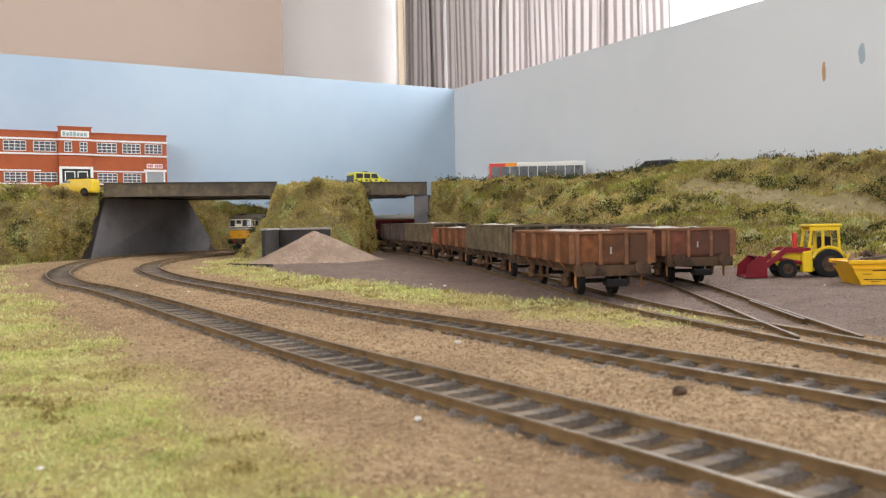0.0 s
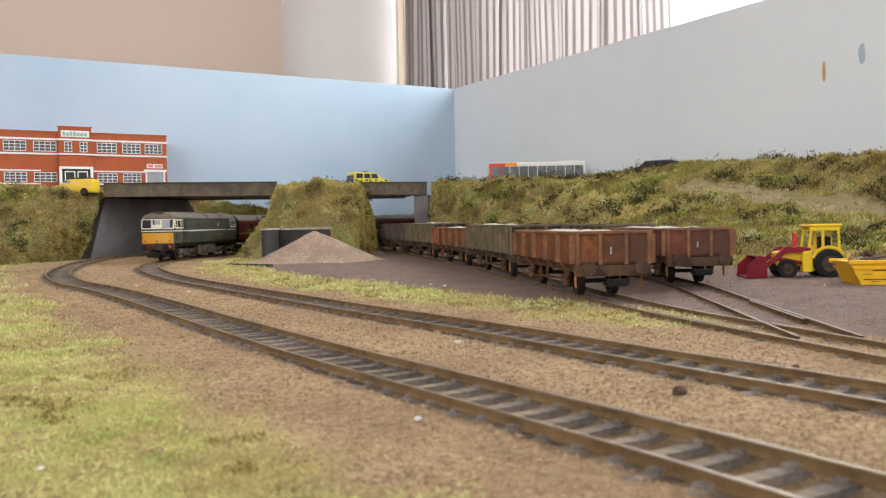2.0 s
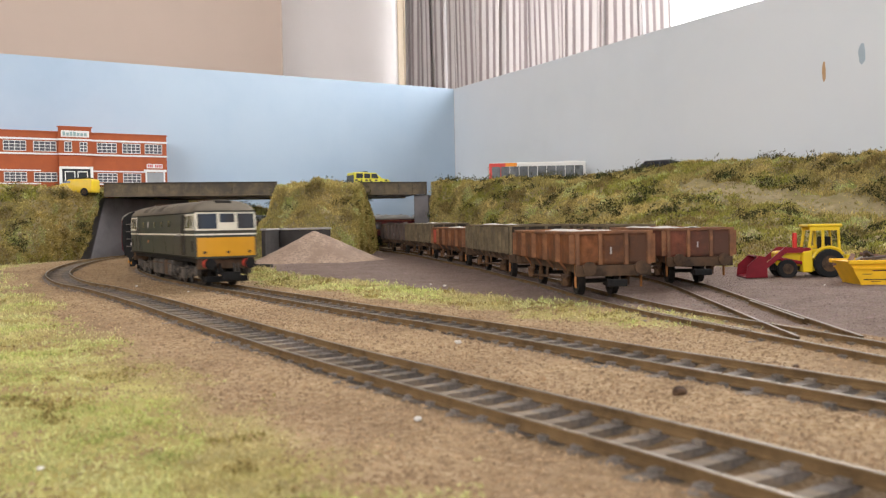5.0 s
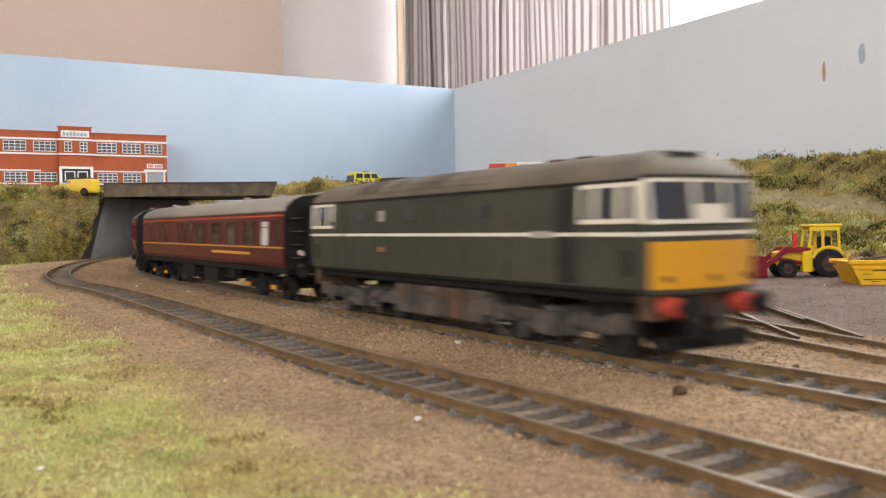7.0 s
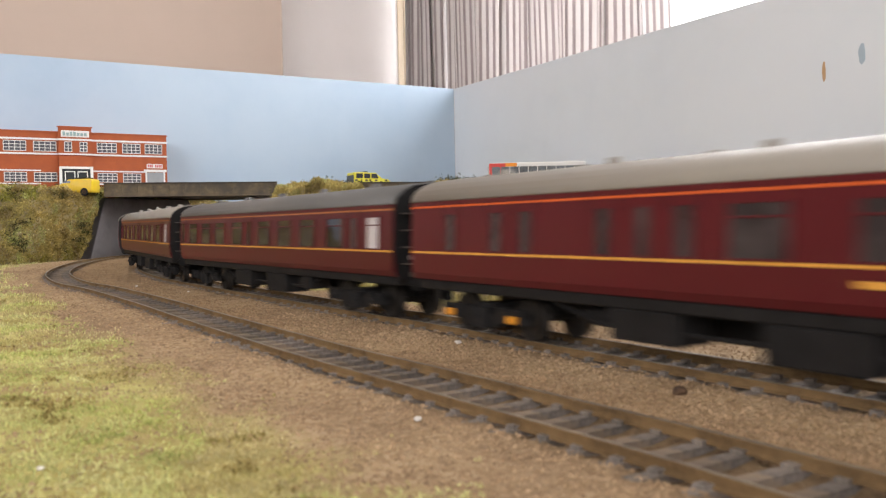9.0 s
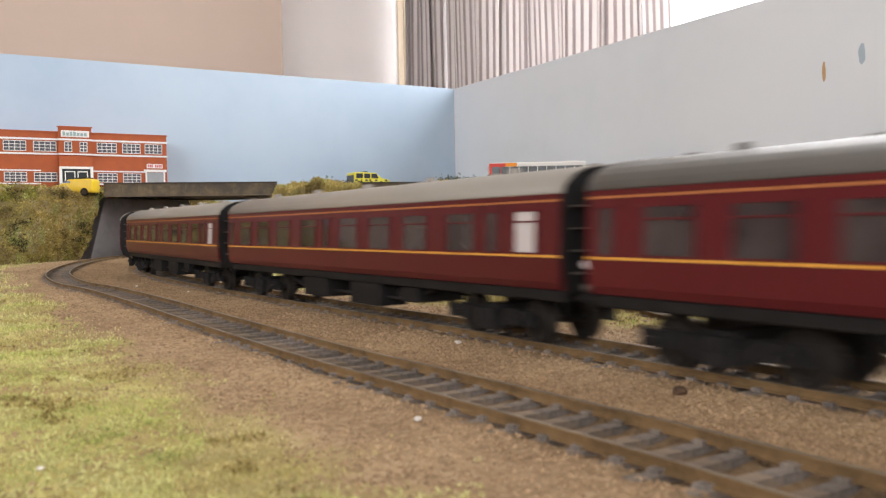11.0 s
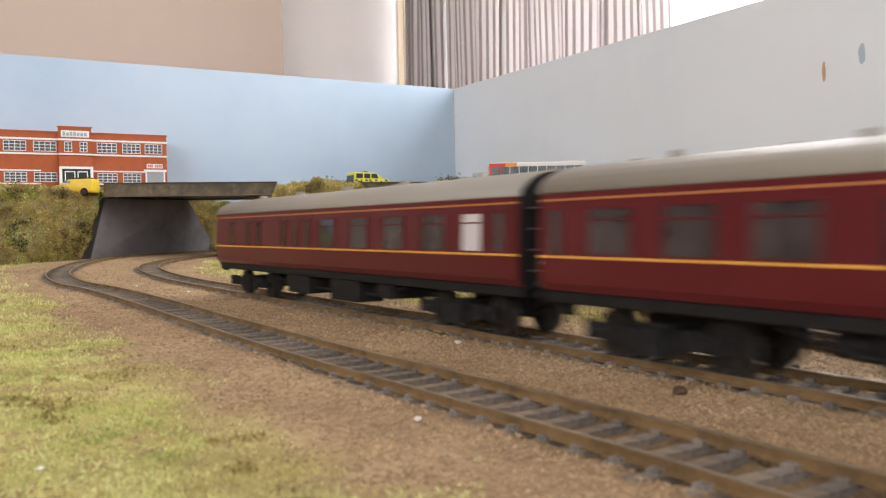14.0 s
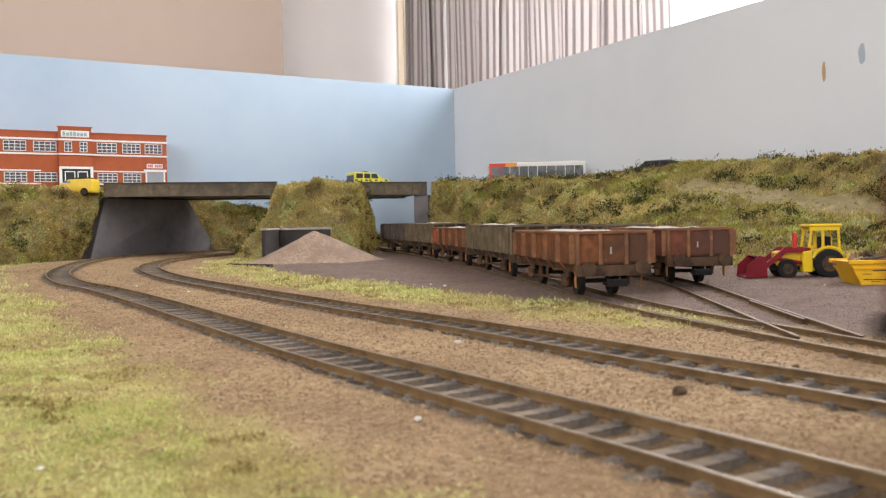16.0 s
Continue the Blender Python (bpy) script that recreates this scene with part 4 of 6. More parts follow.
def bogie(parent, x, wb, r, colour, boxes="black", springs=True):
    bm = bmesh.new()
    for y in (-0.0135, 0.0135):
        s = 1 if y > 0 else -1
        prism(bm, [(-wb / 2 - 0.006, r - 0.001), (-wb / 2 - 0.004, r + 0.0026), (-0.008, r + 0.003), (-0.005, r + 0.0005), (0.005, r + 0.0005), (0.008, r + 0.003), (wb / 2 + 0.004, r + 0.0026), (wb / 2 + 0.006, r - 0.001),
                   (wb / 2 - 0.004, r - 0.0005), (0.007, r - 0.0028), (-0.007, r - 0.0028), (-wb / 2 + 0.004, r - 0.0005)], "y", y - 0.0009, y + 0.0009)
        for k in (-1, 1):
            for q in (-0.0035, 0.0035):
                rod(bm, (k * wb / 2 + q, y + s * 0.0012, r - 0.001), (k * wb / 2 + q, y + s * 0.0012, r + 0.0036), 0.0012, 8)
        box(bm, -0.0045, 0.0045, y - 0.0004, y + s * 0.0024, r - 0.0032, r - 0.0006)
        for i in range(3):
            rod(bm, (-0.003 + i * 0.003, y + s * 0.0015, r - 0.003), (-0.003 + i * 0.003, y + s * 0.0015, r + 0.003), 0.0013, 8)
    box(bm, -0.004, 0.004, -0.0135, 0.0135, r - 0.001, r + 0.004)
    if colour == "dusty_gear":  # sand boxes, brake cylinders and pipes
        for y in (-0.0150, 0.0150):
            for k in (-1, 1):
                box(bm, k * (wb / 2 + 0.0085) - 0.0024, k * (wb / 2 + 0.0085) + 0.0024, y - 0.0012, y + 0.0012, r - 0.0002, r + 0.0044)
                rod(bm, (k * (wb / 2 + 0.0085), y, r), (k * (wb / 2 + 0.0060), y * 0.75, 0.0012), 0.0005, 5)
                rod(bm, (k * 0.0095, y, r + 0.0010), (k * 0.0150, y, r + 0.0010), 0.0016, 8)
                rod(bm, (k * (wb / 2 - 0.0072), y * 0.95, r + 0.0035), (k * (wb / 2 - 0.0070), y * 0.95, 0.0020), 0.0008, 5)
    b = part("bogie", bm, colour, parent, m=pose(x, 0, 0))
    for k in (-1, 1):
        for y in (-0.0155, 0.0155):
            boxed("axlebox", (k * wb / 2 - 0.0013, k * wb / 2 + 0.0013, y - 0.0012, y + 0.0012, r - 0.0008, r + 0.0013), boxes, b, bevel=0.0004)
        wheelset(b, k * wb / 2, r)
    return b


COACH_HALF = [(0.0170, 0.0160), (0.0181, 0.0180), (0.0184, 0.0240), (0.0181, 0.0330), (0.0176, 0.0408)]
ROOF_HALF = [(0.0176, 0.0408), (0.0178, 0.0412), (0.0172, 0.0429), (0.0158, 0.0446), (0.0135, 0.0461), (0.0100, 0.0474), (0.0055, 0.0483), (0.0, 0.0486)]
OPEN_SIDE = [(0.025, 5, "pane"), (0.102, 15, "pane"), (0.195, 15, "pane"), (0.286, 15, "pane"), (0.391, 15, "pane"), (0.457, 5, "pane"), (0.534, 15, "pane"), (0.629, 15, "pane"), (0.723, 15, "pane"), (0.826, 15, "pane"), (0.888, 5, "pane"), (0.947, 9, "blind")]
BRAKE_SIDE = [(0.094, 5, "pane"), (0.186, 5, "pane"), (0.239, 5, "pane"), (0.357, 5, "pane"), (0.407, 4, "pane"), (0.454, 5, "pane"), (0.526, 14, "pane"), (0.633, 14, "pane"), (0.734, 14, "pane"), (0.832, 14, "pane"), (0.916, 10, "blind"), (0.968, 5, "pane")]


def side_y(z):
    return float(np.interp(z, [p[1] for p in COACH_HALF], [p[0] for p in COACH_HALF]))


def coach(label, windows, roof_key="coach_roof", boxes="black", board=False, flip=False):
    ob = thing("railway_coach", label, "railway coach", "coaches of the train")
    L = 0.264
    bm = bmesh.new()
    section_loft(bm, COACH_HALF + [(0.0, 0.0408)], [lambda z: -L / 2, lambda z: L / 2])
    body = part("body", bm, "maroon", ob, "dark maroon body side")
    bm = bmesh.new()
    section_loft(bm, ROOF_HALF, [lambda z: -L / 2 - 0.0006, lambda z: L / 2 + 0.0006])
    roof = part("roof", bm, roof_key, ob, "grey curved roof", smooth=False)
    for p in roof.data.polygons:
        p.use_smooth = len(p.vertices) == 4
    for i in range(11):
        x = -L / 2 + L * (i + 0.5) / 11
        bm = bmesh.new()
        rod(bm, (x, -0.005 * (1 if i % 2 else -1), 0.0480), (x, -0.005 * (1 if i % 2 else -1), 0.0497), 0.0021, 10, 0.0016)
        part("roof_vent", bm, roof_key, roof)
    for sgn in (-1, 1):
        for z, w in ((0.0247, 0.00065), (0.0391, 0.0006), (0.0401, 0.0009)):
            y = side_y(z)
            boxed("lining", (-L / 2, L / 2, sgn * (y - 0.0002), sgn * (y + 0.00015), z - w / 2, z + w / 2), "lining" if z < 0.039 else ("cantrail" if board and z < 0.04 else ("lining_faint" if z < 0.04 else "maroon")), body, "orange-yellow lining" if z < 0.04 else "")
        for u, w, k in windows:
            uu = u if sgn < 0 or flip else 1 - u
            x = -L / 2 + L * uu
            w = w / 1000
            z0, z1 = (0.0256, 0.0365)
            bm = bmesh.new()
            y = lambda z: side_y(z) + 0.00012
            def quad(x0, x1, za, zb, out):
                v = [bm.verts.new((xx, sgn * (y(zz) + o), zz)) for o in (-0.0006, out) for xx, zz in ((x0, za), (x1, za), (x1, zb), (x0, zb))]
                for f in ((0, 1, 2, 3), (7, 6, 5, 4), (0, 4, 5, 1), (1, 5, 6, 2), (2, 6, 7, 3), (3, 7, 4, 0)):
                    bm.faces.new([v[i] for i in f])
            quad(x - w / 2, x + w / 2, z0, z1, 0.0)
            win = part("window", bm, "coach_glass" if k == "pane" else k, ob, "white blind behind the window" if k == "blind" else "")
            bm = bmesh.new()
            t = 0.0005
            for q in ((x - w / 2 - t, x + w / 2 + t, z0 - t, z0), (x - w / 2 - t, x + w / 2 + t, z1, z1 + t), (x - w / 2 - t, x - w / 2, z0, z1), (x + w / 2, x + w / 2 + t, z0, z1)):
                quad(*q, 0.0003)
            if w > 0.008:
                quad(x - w / 2, x + w / 2, 0.0336, 0.0340, 0.0002)
            part("window_frame", bm, "maroon" , win)
            if 0.0045 < w < 0.006:  # door joints, hinges and handle
                bm = bmesh.new()
                for dx in (-0.0048, 0.0048):
                    quad(x + dx - 0.00012, x + dx + 0.00012, 0.0175, 0.0392, 0.0001)
                part("door_joint", bm, "black", body)
        if board and sgn < 0:
            y = side_y(0.0215)
            boxed("name_board", (0.028, 0.088, -y - 0.0003, -y + 0.0002, 0.0209, 0.0222), "lining", body, "orange-yellow nameboard with illegible lettering")
    under = boxed("underframe", (-L / 2 + 0.001, L / 2 - 0.001, -0.0165, 0.0165, 0.0128, 0.0160), "black", ob, "black underframe", 0.0004)
    for x0, x1, y0, y1, z in ((-0.038, -0.016, -0.0165, -0.004, 0.0055), (0.006, 0.03, -0.0165, -0.005, 0.0048), (0.045, 0.055, -0.0155, -0.006, 0.0075), (-0.03, -0.008, 0.004, 0.0165, 0.0055), (0.012, 0.035, 0.005, 0.0165, 0.0055)):
        boxed("battery_box", (x0, x1, y0, y1, z, 0.0128), "black", under, bevel=0.0004)
    for x in (-0.052, 0.036):
        bm = bmesh.new()
        rod(bm, (x, -0.010, 0.0098), (x + 0.010, -0.010, 0.0098), 0.0026, 12)
        part("brake_cylinder", bm, "black", under)
        boxed("lamp_plate", (x + 0.014, x + 0.018, -0.0150, -0.0144, 0.0104, 0.0120), "blind", under, "small pale plate")
    bm = bmesh.new()
    for y in (-0.013, 0.013):
        rod(bm, (-0.062, y, 0.0122), (-0.045, y, 0.008), 0.0006, 6)
        rod(bm, (-0.045, y, 0.008), (0.045, y, 0.008), 0.0006, 6)
        rod(bm, (0.045, y, 0.008), (0.062, y, 0.0122), 0.0006, 6)
    part("truss_rod", bm, "black", under)
    for e in (-1, 1):
        bm = bmesh.new()
        section_loft(bm, [(0.0165, 0.0150), (0.0178, 0.0240), (0.0172, 0.0404), (0.0164, 0.0428), (0.0130, 0.0457), (0.0090, 0.0474), (0.0, 0.0483)], [lambda z: e * L / 2, lambda z: e * (L / 2 + 0.0008)])
        end = part("coach_end", bm, "black", ob, "black coach end")
        bm = bmesh.new()
        box(bm, e * (L / 2 + 0.0006), e * (L / 2 + 0.0042), -0.0068, 0.0068, 0.0165, 0.0440)
        soft_edges(bm, 0.0008)
        part("gangway", bm, "black", end)
        bm = bmesh.new()
        for i in range(4):
            box(bm, e * (L / 2 + 0.0008), e * (L / 2 + 0.0022), -0.0145, -0.0095, 0.020 + i * 0.0058, 0.0205 + i * 0.0058)
        part("foot_step", bm, "tyre_steel", end)
        for y, z in ((-0.0105, 0.0165), (-0.0105, 0.0225)):
            bm = bmesh.new()
            rod(bm, (e * (L / 2 + 0.0006), y, z), (e * (L / 2 + 0.0030), y, z - 0.0006), 0.0011, 8)
            part("jumper_cable", bm, "blind" if z > 0.02 else "tyre_steel", end, "pale jumper fitting")
        for y in (-0.0115, 0.0115):
            bm = bmesh.new()
            rod(bm, (e * (L / 2 + 0.0004), y, 0.0138), (e * (L / 2 + 0.0052), y, 0.0138), 0.001, 8)
            rod(bm, (e * (L / 2 + 0.0048), y, 0.0138), (e * (L / 2 + 0.0058), y, 0.0138), 0.0027, 12)
            part("buffer", bm, "black", end)
    bog = [bogie(ob, e * 0.0955, 0.0345, 0.0060, "black", boxes if e > 0 or boxes == "black" else boxes) for e in (1, -1)]
    return ob, bog


LOCO_SIDE = [(0.0170, 0.0166), (0.0178, 0.0176), (0.0180, 0.0240), (0.0180, 0.0300), (0.0179, 0.0360), (0.0175, 0.0414)]
LOCO_ROOF = [(0.0175, 0.0414), (0.0177, 0.0418), (0.0170, 0.0434), (0.0152, 0.0455), (0.0118, 0.0472), (0.0065, 0.0483), (0.0, 0.0487)]
LOCO_END = 0.0985


def nose(y, z):
    """The bowed and raked cab end: how far it stands from the middle at y and height z."""
    return LOCO_END - 0.0034 * (abs(y) / 0.018) ** 2.2 - 0.12 * max(0.0, z - 0.0315) - 20.0 * max(0.0, z - 0.0425) ** 1.5


def bowed_loft(bm, half, insets):
    """Lofts a mirrored half section between both cab ends, bowed at the ends, and closes them with a grid."""
    full = [(-y, z) for y, z in half] + [(y, z) for y, z in half[::-1] if y > 1e-6]
    n = len(full)
    rings = []
    for e, d in insets:
        rings.append([bm.verts.new((e * (nose(y, z) - d), y, z)) for y, z in full])
    for a, b in zip(rings, rings[1:]):
        for i in range(n - 1):
            bm.faces.new((a[i], a[i + 1], b[i + 1], b[i]))
    for e in (-1, 1):
        rows = [[bm.verts.new((e * nose(y * q / 6, z), y * q / 6, z)) for q in range(-6, 7)] for y, z in half if y > 1e-6]
        for a, b in zip(rows, rows[1:]):
            for i in range(12):
                bm.faces.new((a[i], a[i + 1], b[i + 1], b[i]))
        if half[-1][0] < 1e-6:
            tip = bm.verts.new((e * nose(0, half[-1][1]), 0, half[-1][1]))
            for i in range(12):
                bm.faces.new((rows[-1][i], rows[-1][i + 1], tip))
    bmesh.ops.remove_doubles(bm, verts=list(bm.verts), dist=0.00002)


def loco_side_y(z):
    pts = LOCO_SIDE + LOCO_ROOF[1:]
    return float(np.interp(z, [p[1] for p in pts], [p[0] for p in pts]))


def grid_shell(bm, front, back):
    """A thin curved plate between two grids of points."""
    f, g = [[[bm.verts.new(p) for p in r] for r in side] for side in (front, back)]
    R, C = len(f), len(f[0])
    for j in range(R - 1):
        for i in range(C - 1):
            bm.faces.new((f[j][i], f[j][i + 1], f[j + 1][i + 1], f[j + 1][i]))
            bm.faces.new((g[j][i], g[j + 1][i], g[j + 1][i + 1], g[j][i + 1]))
    for j in range(R - 1):
        for i in (0, C - 1):
            bm.faces.new((f[j][i], f[j + 1][i], g[j + 1][i], g[j][i]))
    for i in range(C - 1):
        for j in (0, R - 1):
            bm.faces.new((f[j][i], g[j][i], g[j][i + 1], f[j][i + 1]))


def taller(ob, above=0.0178, by=1.058):
    """Stretches the upper works of a thing built low, mesh by mesh."""
    for o in ob.children_recursive:
        if o.name.split(".")[0] in UPPER_WORKS:
            for v in o.data.vertices:
                if v.co.z > above:
                    v.co.z = above + (v.co.z - above) * by


UPPER_WORKS = ("body", "roof", "roof_panel", "fan_grille", "exhaust", "waist_band", "gutter", "skirt", "cab_side", "cab_window", "cab_door", "handrail", "vent_grille", "side_window", "emblem", "name_plate",
               "panel_joint", "warning_panel", "front_band", "cab_front", "windscreen", "headcode_panel", "visor", "horn_grille", "lamp_bracket")


def locomotive():
    ob = thing("diesel_locomotive", "weathered dark green diesel locomotive with yellow warning panels", "locomotive")
    E = LOCO_END
    stations = [(-1, 0.0), (-1, 0.012), (1, 0.012), (1, 0.0)]
    bm = bmesh.new()
    bowed_loft(bm, LOCO_SIDE, stations)
    body = part("body", bm, "loco_green", ob, "weathered dark green body")
    bm = bmesh.new()
    bowed_loft(bm, LOCO_ROOF, stations)
    roof = part("roof", bm, "loco_roof", ob, "dusty grey domed roof", smooth=True)
    for i in range(7):  # lift-out roof panels over the engine room
        x = -0.066 + i * 0.0145
        bm = bmesh.new()
        section_loft(bm, [(y * 1.008, z + 0.00025) for y, z in LOCO_ROOF[2:]] + [(0.0, 0.043)], [lambda z: x, lambda z: x + (0.0138 if i % 2 else 0.0130)])
        part("roof_panel", bm, "dusty_gear" if i in (1, 4) else "loco_roof", roof)
    bm = bmesh.new()
    rod(bm, (-0.052, 0, 0.0484), (-0.052, 0, 0.0494), 0.0085, 24)
    part("fan_grille", bm, "grime", roof)
    for x in (0.040, 0.052):
        boxed("exhaust", (x, x + 0.006, -0.0022, 0.0022, 0.0482, 0.0494), "grime", roof, bevel=0.0003)

    def side_plate(name, sgn, a, b, z0, z1, out, key, parent, label="", thick=0.0006):
        a, b = min(a, b), max(a, b)
        zs = [z0 + (z1 - z0) * k / 5 for k in range(6)]
        bm = bmesh.new()
        grid_shell(bm, [[(x, sgn * (loco_side_y(z) + out), z) for x in (a, b)] for z in zs], [[(x, sgn * (loco_side_y(z) - thick), z) for x in (a, b)] for z in zs])
        return part(name, bm, key, parent, label)

    for sgn in (-1, 1):
        side_plate("waist_band", sgn, -E + 0.0036, E - 0.0036, 0.0292, 0.0301, 0.0003, "cream", body, "off-white waist band")
        side_plate("gutter", sgn, -E + 0.004, E - 0.004, 0.0411, 0.0417, 0.0006, "skirt", roof, "dark roof gutter")
        side_plate("skirt", sgn, -E + 0.004, E - 0.004, 0.0166, 0.0178, 0.0004, "skirt", body, "grimy black lower edge")
        for e in (-1, 1):
            cab = side_plate("cab_side", sgn, e * (E - 0.0042), e * (E - 0.0255), 0.0320, 0.0410, 0.0003, "cream", body, "off-white cab window surround")
            for a, b in ((0.0066, 0.0100), (0.0122, 0.0186), (0.0206, 0.0242)):
                side_plate("cab_window", sgn, e * (E - a), e * (E - b), 0.0331, 0.0400, 0.0005, "pane", cab)
            side_plate("cab_door", sgn, e * (E - 0.0262), e * (E - 0.0345), 0.0182, 0.0404, 0.0002, "skirt" if e > 0 else "loco_green", body, "dark recessed cab door")
            for a in (0.0262, 0.0350):
                bm = bmesh.new()
                rod(bm, (e * (E - a), sgn * 0.0186, 0.0188), (e * (E - a), sgn * 0.0186, 0.0345), 0.0003, 5)
                part("handrail", bm, "dusty_gear", body)
            side_plate("vent_grille", sgn, e * (E - 0.0075), e * (E - 0.0105), 0.0205, 0.0262, 0.0002, "skirt", body)
        for x, w in ((-0.049, 0.0045), (-0.033, 0.0032), (-0.012, 0.0045), (0.010, 0.0045), (0.031, 0.0045)):
            side_plate("side_window", sgn, x - w / 2, x + w / 2, 0.0340, 0.0376, 0.0002, "timber_pale" if w < 0.004 else "pane", body)
        side_plate("emblem", sgn, -0.0350, -0.0312, 0.0240, 0.0256, 0.0002, "lining_faint", body, "faded orange emblem")
        side_plate("name_plate", sgn, 0.054, 0.062, 0.0288, 0.0305, 0.0006, "timber_pale", body, "pale oval plate on the waist band")
        for x in (-0.056, -0.018, 0.02, 0.042):
            side_plate("panel_joint", sgn, x, x + 0.0004, 0.0182, 0.0288, 0.0001, "skirt", body)
    for e in (-1, 1):
        def plate(name, y0, y1, z0, z1, out, key, parent, label="", n=8):
            ys, zs = [y0 + (y1 - y0) * i / n for i in range(n + 1)], [z0 + (z1 - z0) * j / 3 for j in range(4)]
            bm = bmesh.new()
            grid_shell(bm, [[(e * (nose(y, z) + out), y, z) for y in ys] for z in zs], [[(e * (nose(y, z) - 0.0006), y, z) for y in ys] for z in zs])
            return part(name, bm, key, parent, label)
        plate("warning_panel", -0.0168, 0.0168, 0.0178, 0.0280, 0.0003, "panel_yellow", body, "warm yellow warning panel")
        plate("front_band", -0.0178, 0.0178, 0.0292, 0.0301, 0.0003, "cream", body)
        cf = plate("cab_front", -0.0176, 0.0176, 0.0318, 0.0418, 0.0004, "cream", body, "off-white windscreen surround")
        for y0, y1 in ((-0.0164, -0.0060), (-0.0042, 0.0042), (0.0060, 0.0164)):
            side = abs(y0 + y1) > 0.001
            plate("windscreen" if side else "headcode_panel", y0, y1, 0.0328 if side else 0.0361, 0.0408, 0.0006, "pane", cf)
        plate("visor", -0.0177, 0.0177, 0.0418, 0.0424, 0.0009, "skirt", roof, "dark visor over the windscreens")
        bm = bmesh.new()
        prism(bm, [(e * (E - 0.0070), 0.0450), (e * (E - 0.0075), 0.0480), (e * (E - 0.0160), 0.0488), (e * (E - 0.0160), 0.0440)], "y", -0.0045, 0.0045)
        part("horn_grille", bm, "skirt", roof, "dark horn grille")
        for y in (-0.013, 0.0, 0.013):
            bm = bmesh.new()
            rod(bm, (e * (nose(y, 0.02) - 0.0002), y, 0.0200), (e * (nose(y, 0.02) + 0.0010), y, 0.0200), 0.0008, 8)
            part("lamp_bracket", bm, "grime", body)
        x0, x1 = sorted((e * (E - 0.007), e * (E - 0.0032)))
        beam = boxed("buffer_beam", (x0, x1, -0.0165, 0.0165, 0.0105, 0.0166), "grime", ob, "grimy buffer beam", 0.0003)
        for y in (-0.0115, 0.0115):
            bm = bmesh.new()
            rod(bm, (e * (E - 0.0034), y, 0.0137), (e * (E + 0.0012), y, 0.0137), 0.0027, 12, 0.0021)
            bf = part("buffer", bm, "buffer_red", beam, "red buffer housing")
            bm = bmesh.new()
            rod(bm, (e * (E + 0.0010), y, 0.0137), (e * (E + 0.0042), y, 0.0137), 0.0012, 12)
            rod(bm, (e * (E + 0.0040), y, 0.0137), (e * (E + 0.0049), y, 0.0137), 0.0031, 16)
            part("buffer_head", bm, "black", bf)
        for y in (-0.0065, -0.004, 0.004, 0.0065):
            bm = bmesh.new()
            rod(bm, (e * (E - 0.0034), y, 0.0135), (e * (E + 0.0002), y, 0.0060), 0.0007, 6)
            part("brake_hose", bm, "dusty_gear" if y > 0 else "black", beam)
        bm = bmesh.new()
        box(bm, min(e * (E - 0.006), e * (E + 0.0060)), max(e * (E - 0.006), e * (E + 0.0060)), -0.0022, 0.0022, 0.0062, 0.0080)
        box(bm, min(e * (E + 0.0050), e * (E + 0.0066)), max(e * (E + 0.0050), e * (E + 0.0066)), -0.0050, 0.0050, 0.0050, 0.0090)
        part("coupling", bm, "black", beam, "black tension-lock coupling")
        x0, x1 = sorted((e * (E - 0.007), e * (E - 0.0030)))
        boxed("snow_guard", (x0, x1, -0.0125, 0.0125, 0.0030, 0.0062), "black", beam, bevel=0.0004)
    under = boxed("underframe", (-E + 0.008, E - 0.008, -0.0160, 0.0160, 0.0142, 0.0167), "black", ob, "grimy underframe", 0.0004)
    for x0, x1, key in ((-0.027, -0.013, "dusty_gear"), (-0.011, 0.005, "dusty_gear"), (0.007, 0.014, "grime"), (0.016, 0.027, "dusty_gear")):
        for sgn in (-1, 1):
            tank = boxed("tank", (x0, x1, min(sgn * 0.004, sgn * 0.0162), max(sgn * 0.004, sgn * 0.0162), 0.0040, 0.0138), key, under, bevel=0.0006)
            boxed("tank_strap", (x0 + 0.001, x1 - 0.001, min(sgn * 0.0161, sgn * 0.0166), max(sgn * 0.0161, sgn * 0.0166), 0.0112, 0.0120), "grime", tank)
    taller(ob)
    return ob, [bogie(ob, e * 0.057, 0.0395, 0.0072, "dusty_gear", "dusty_gear") for e in (1, -1)]


LOCO, LOCO_BOGIES = locomotive()
COACHES = [
    coach("maroon brake coach with orange axleboxes and a nameboard", BRAKE_SIDE, boxes="lamp_orange", board=True),
    coach("maroon open coach with a dark grey roof", OPEN_SIDE, roof_key="dark_roof"),
    coach("maroon open coach with a pale grey roof", OPEN_SIDE),
    coach("maroon open coach with a pale grey roof", OPEN_SIDE),
    coach("maroon brake coach at the tail of the train", BRAKE_SIDE)]


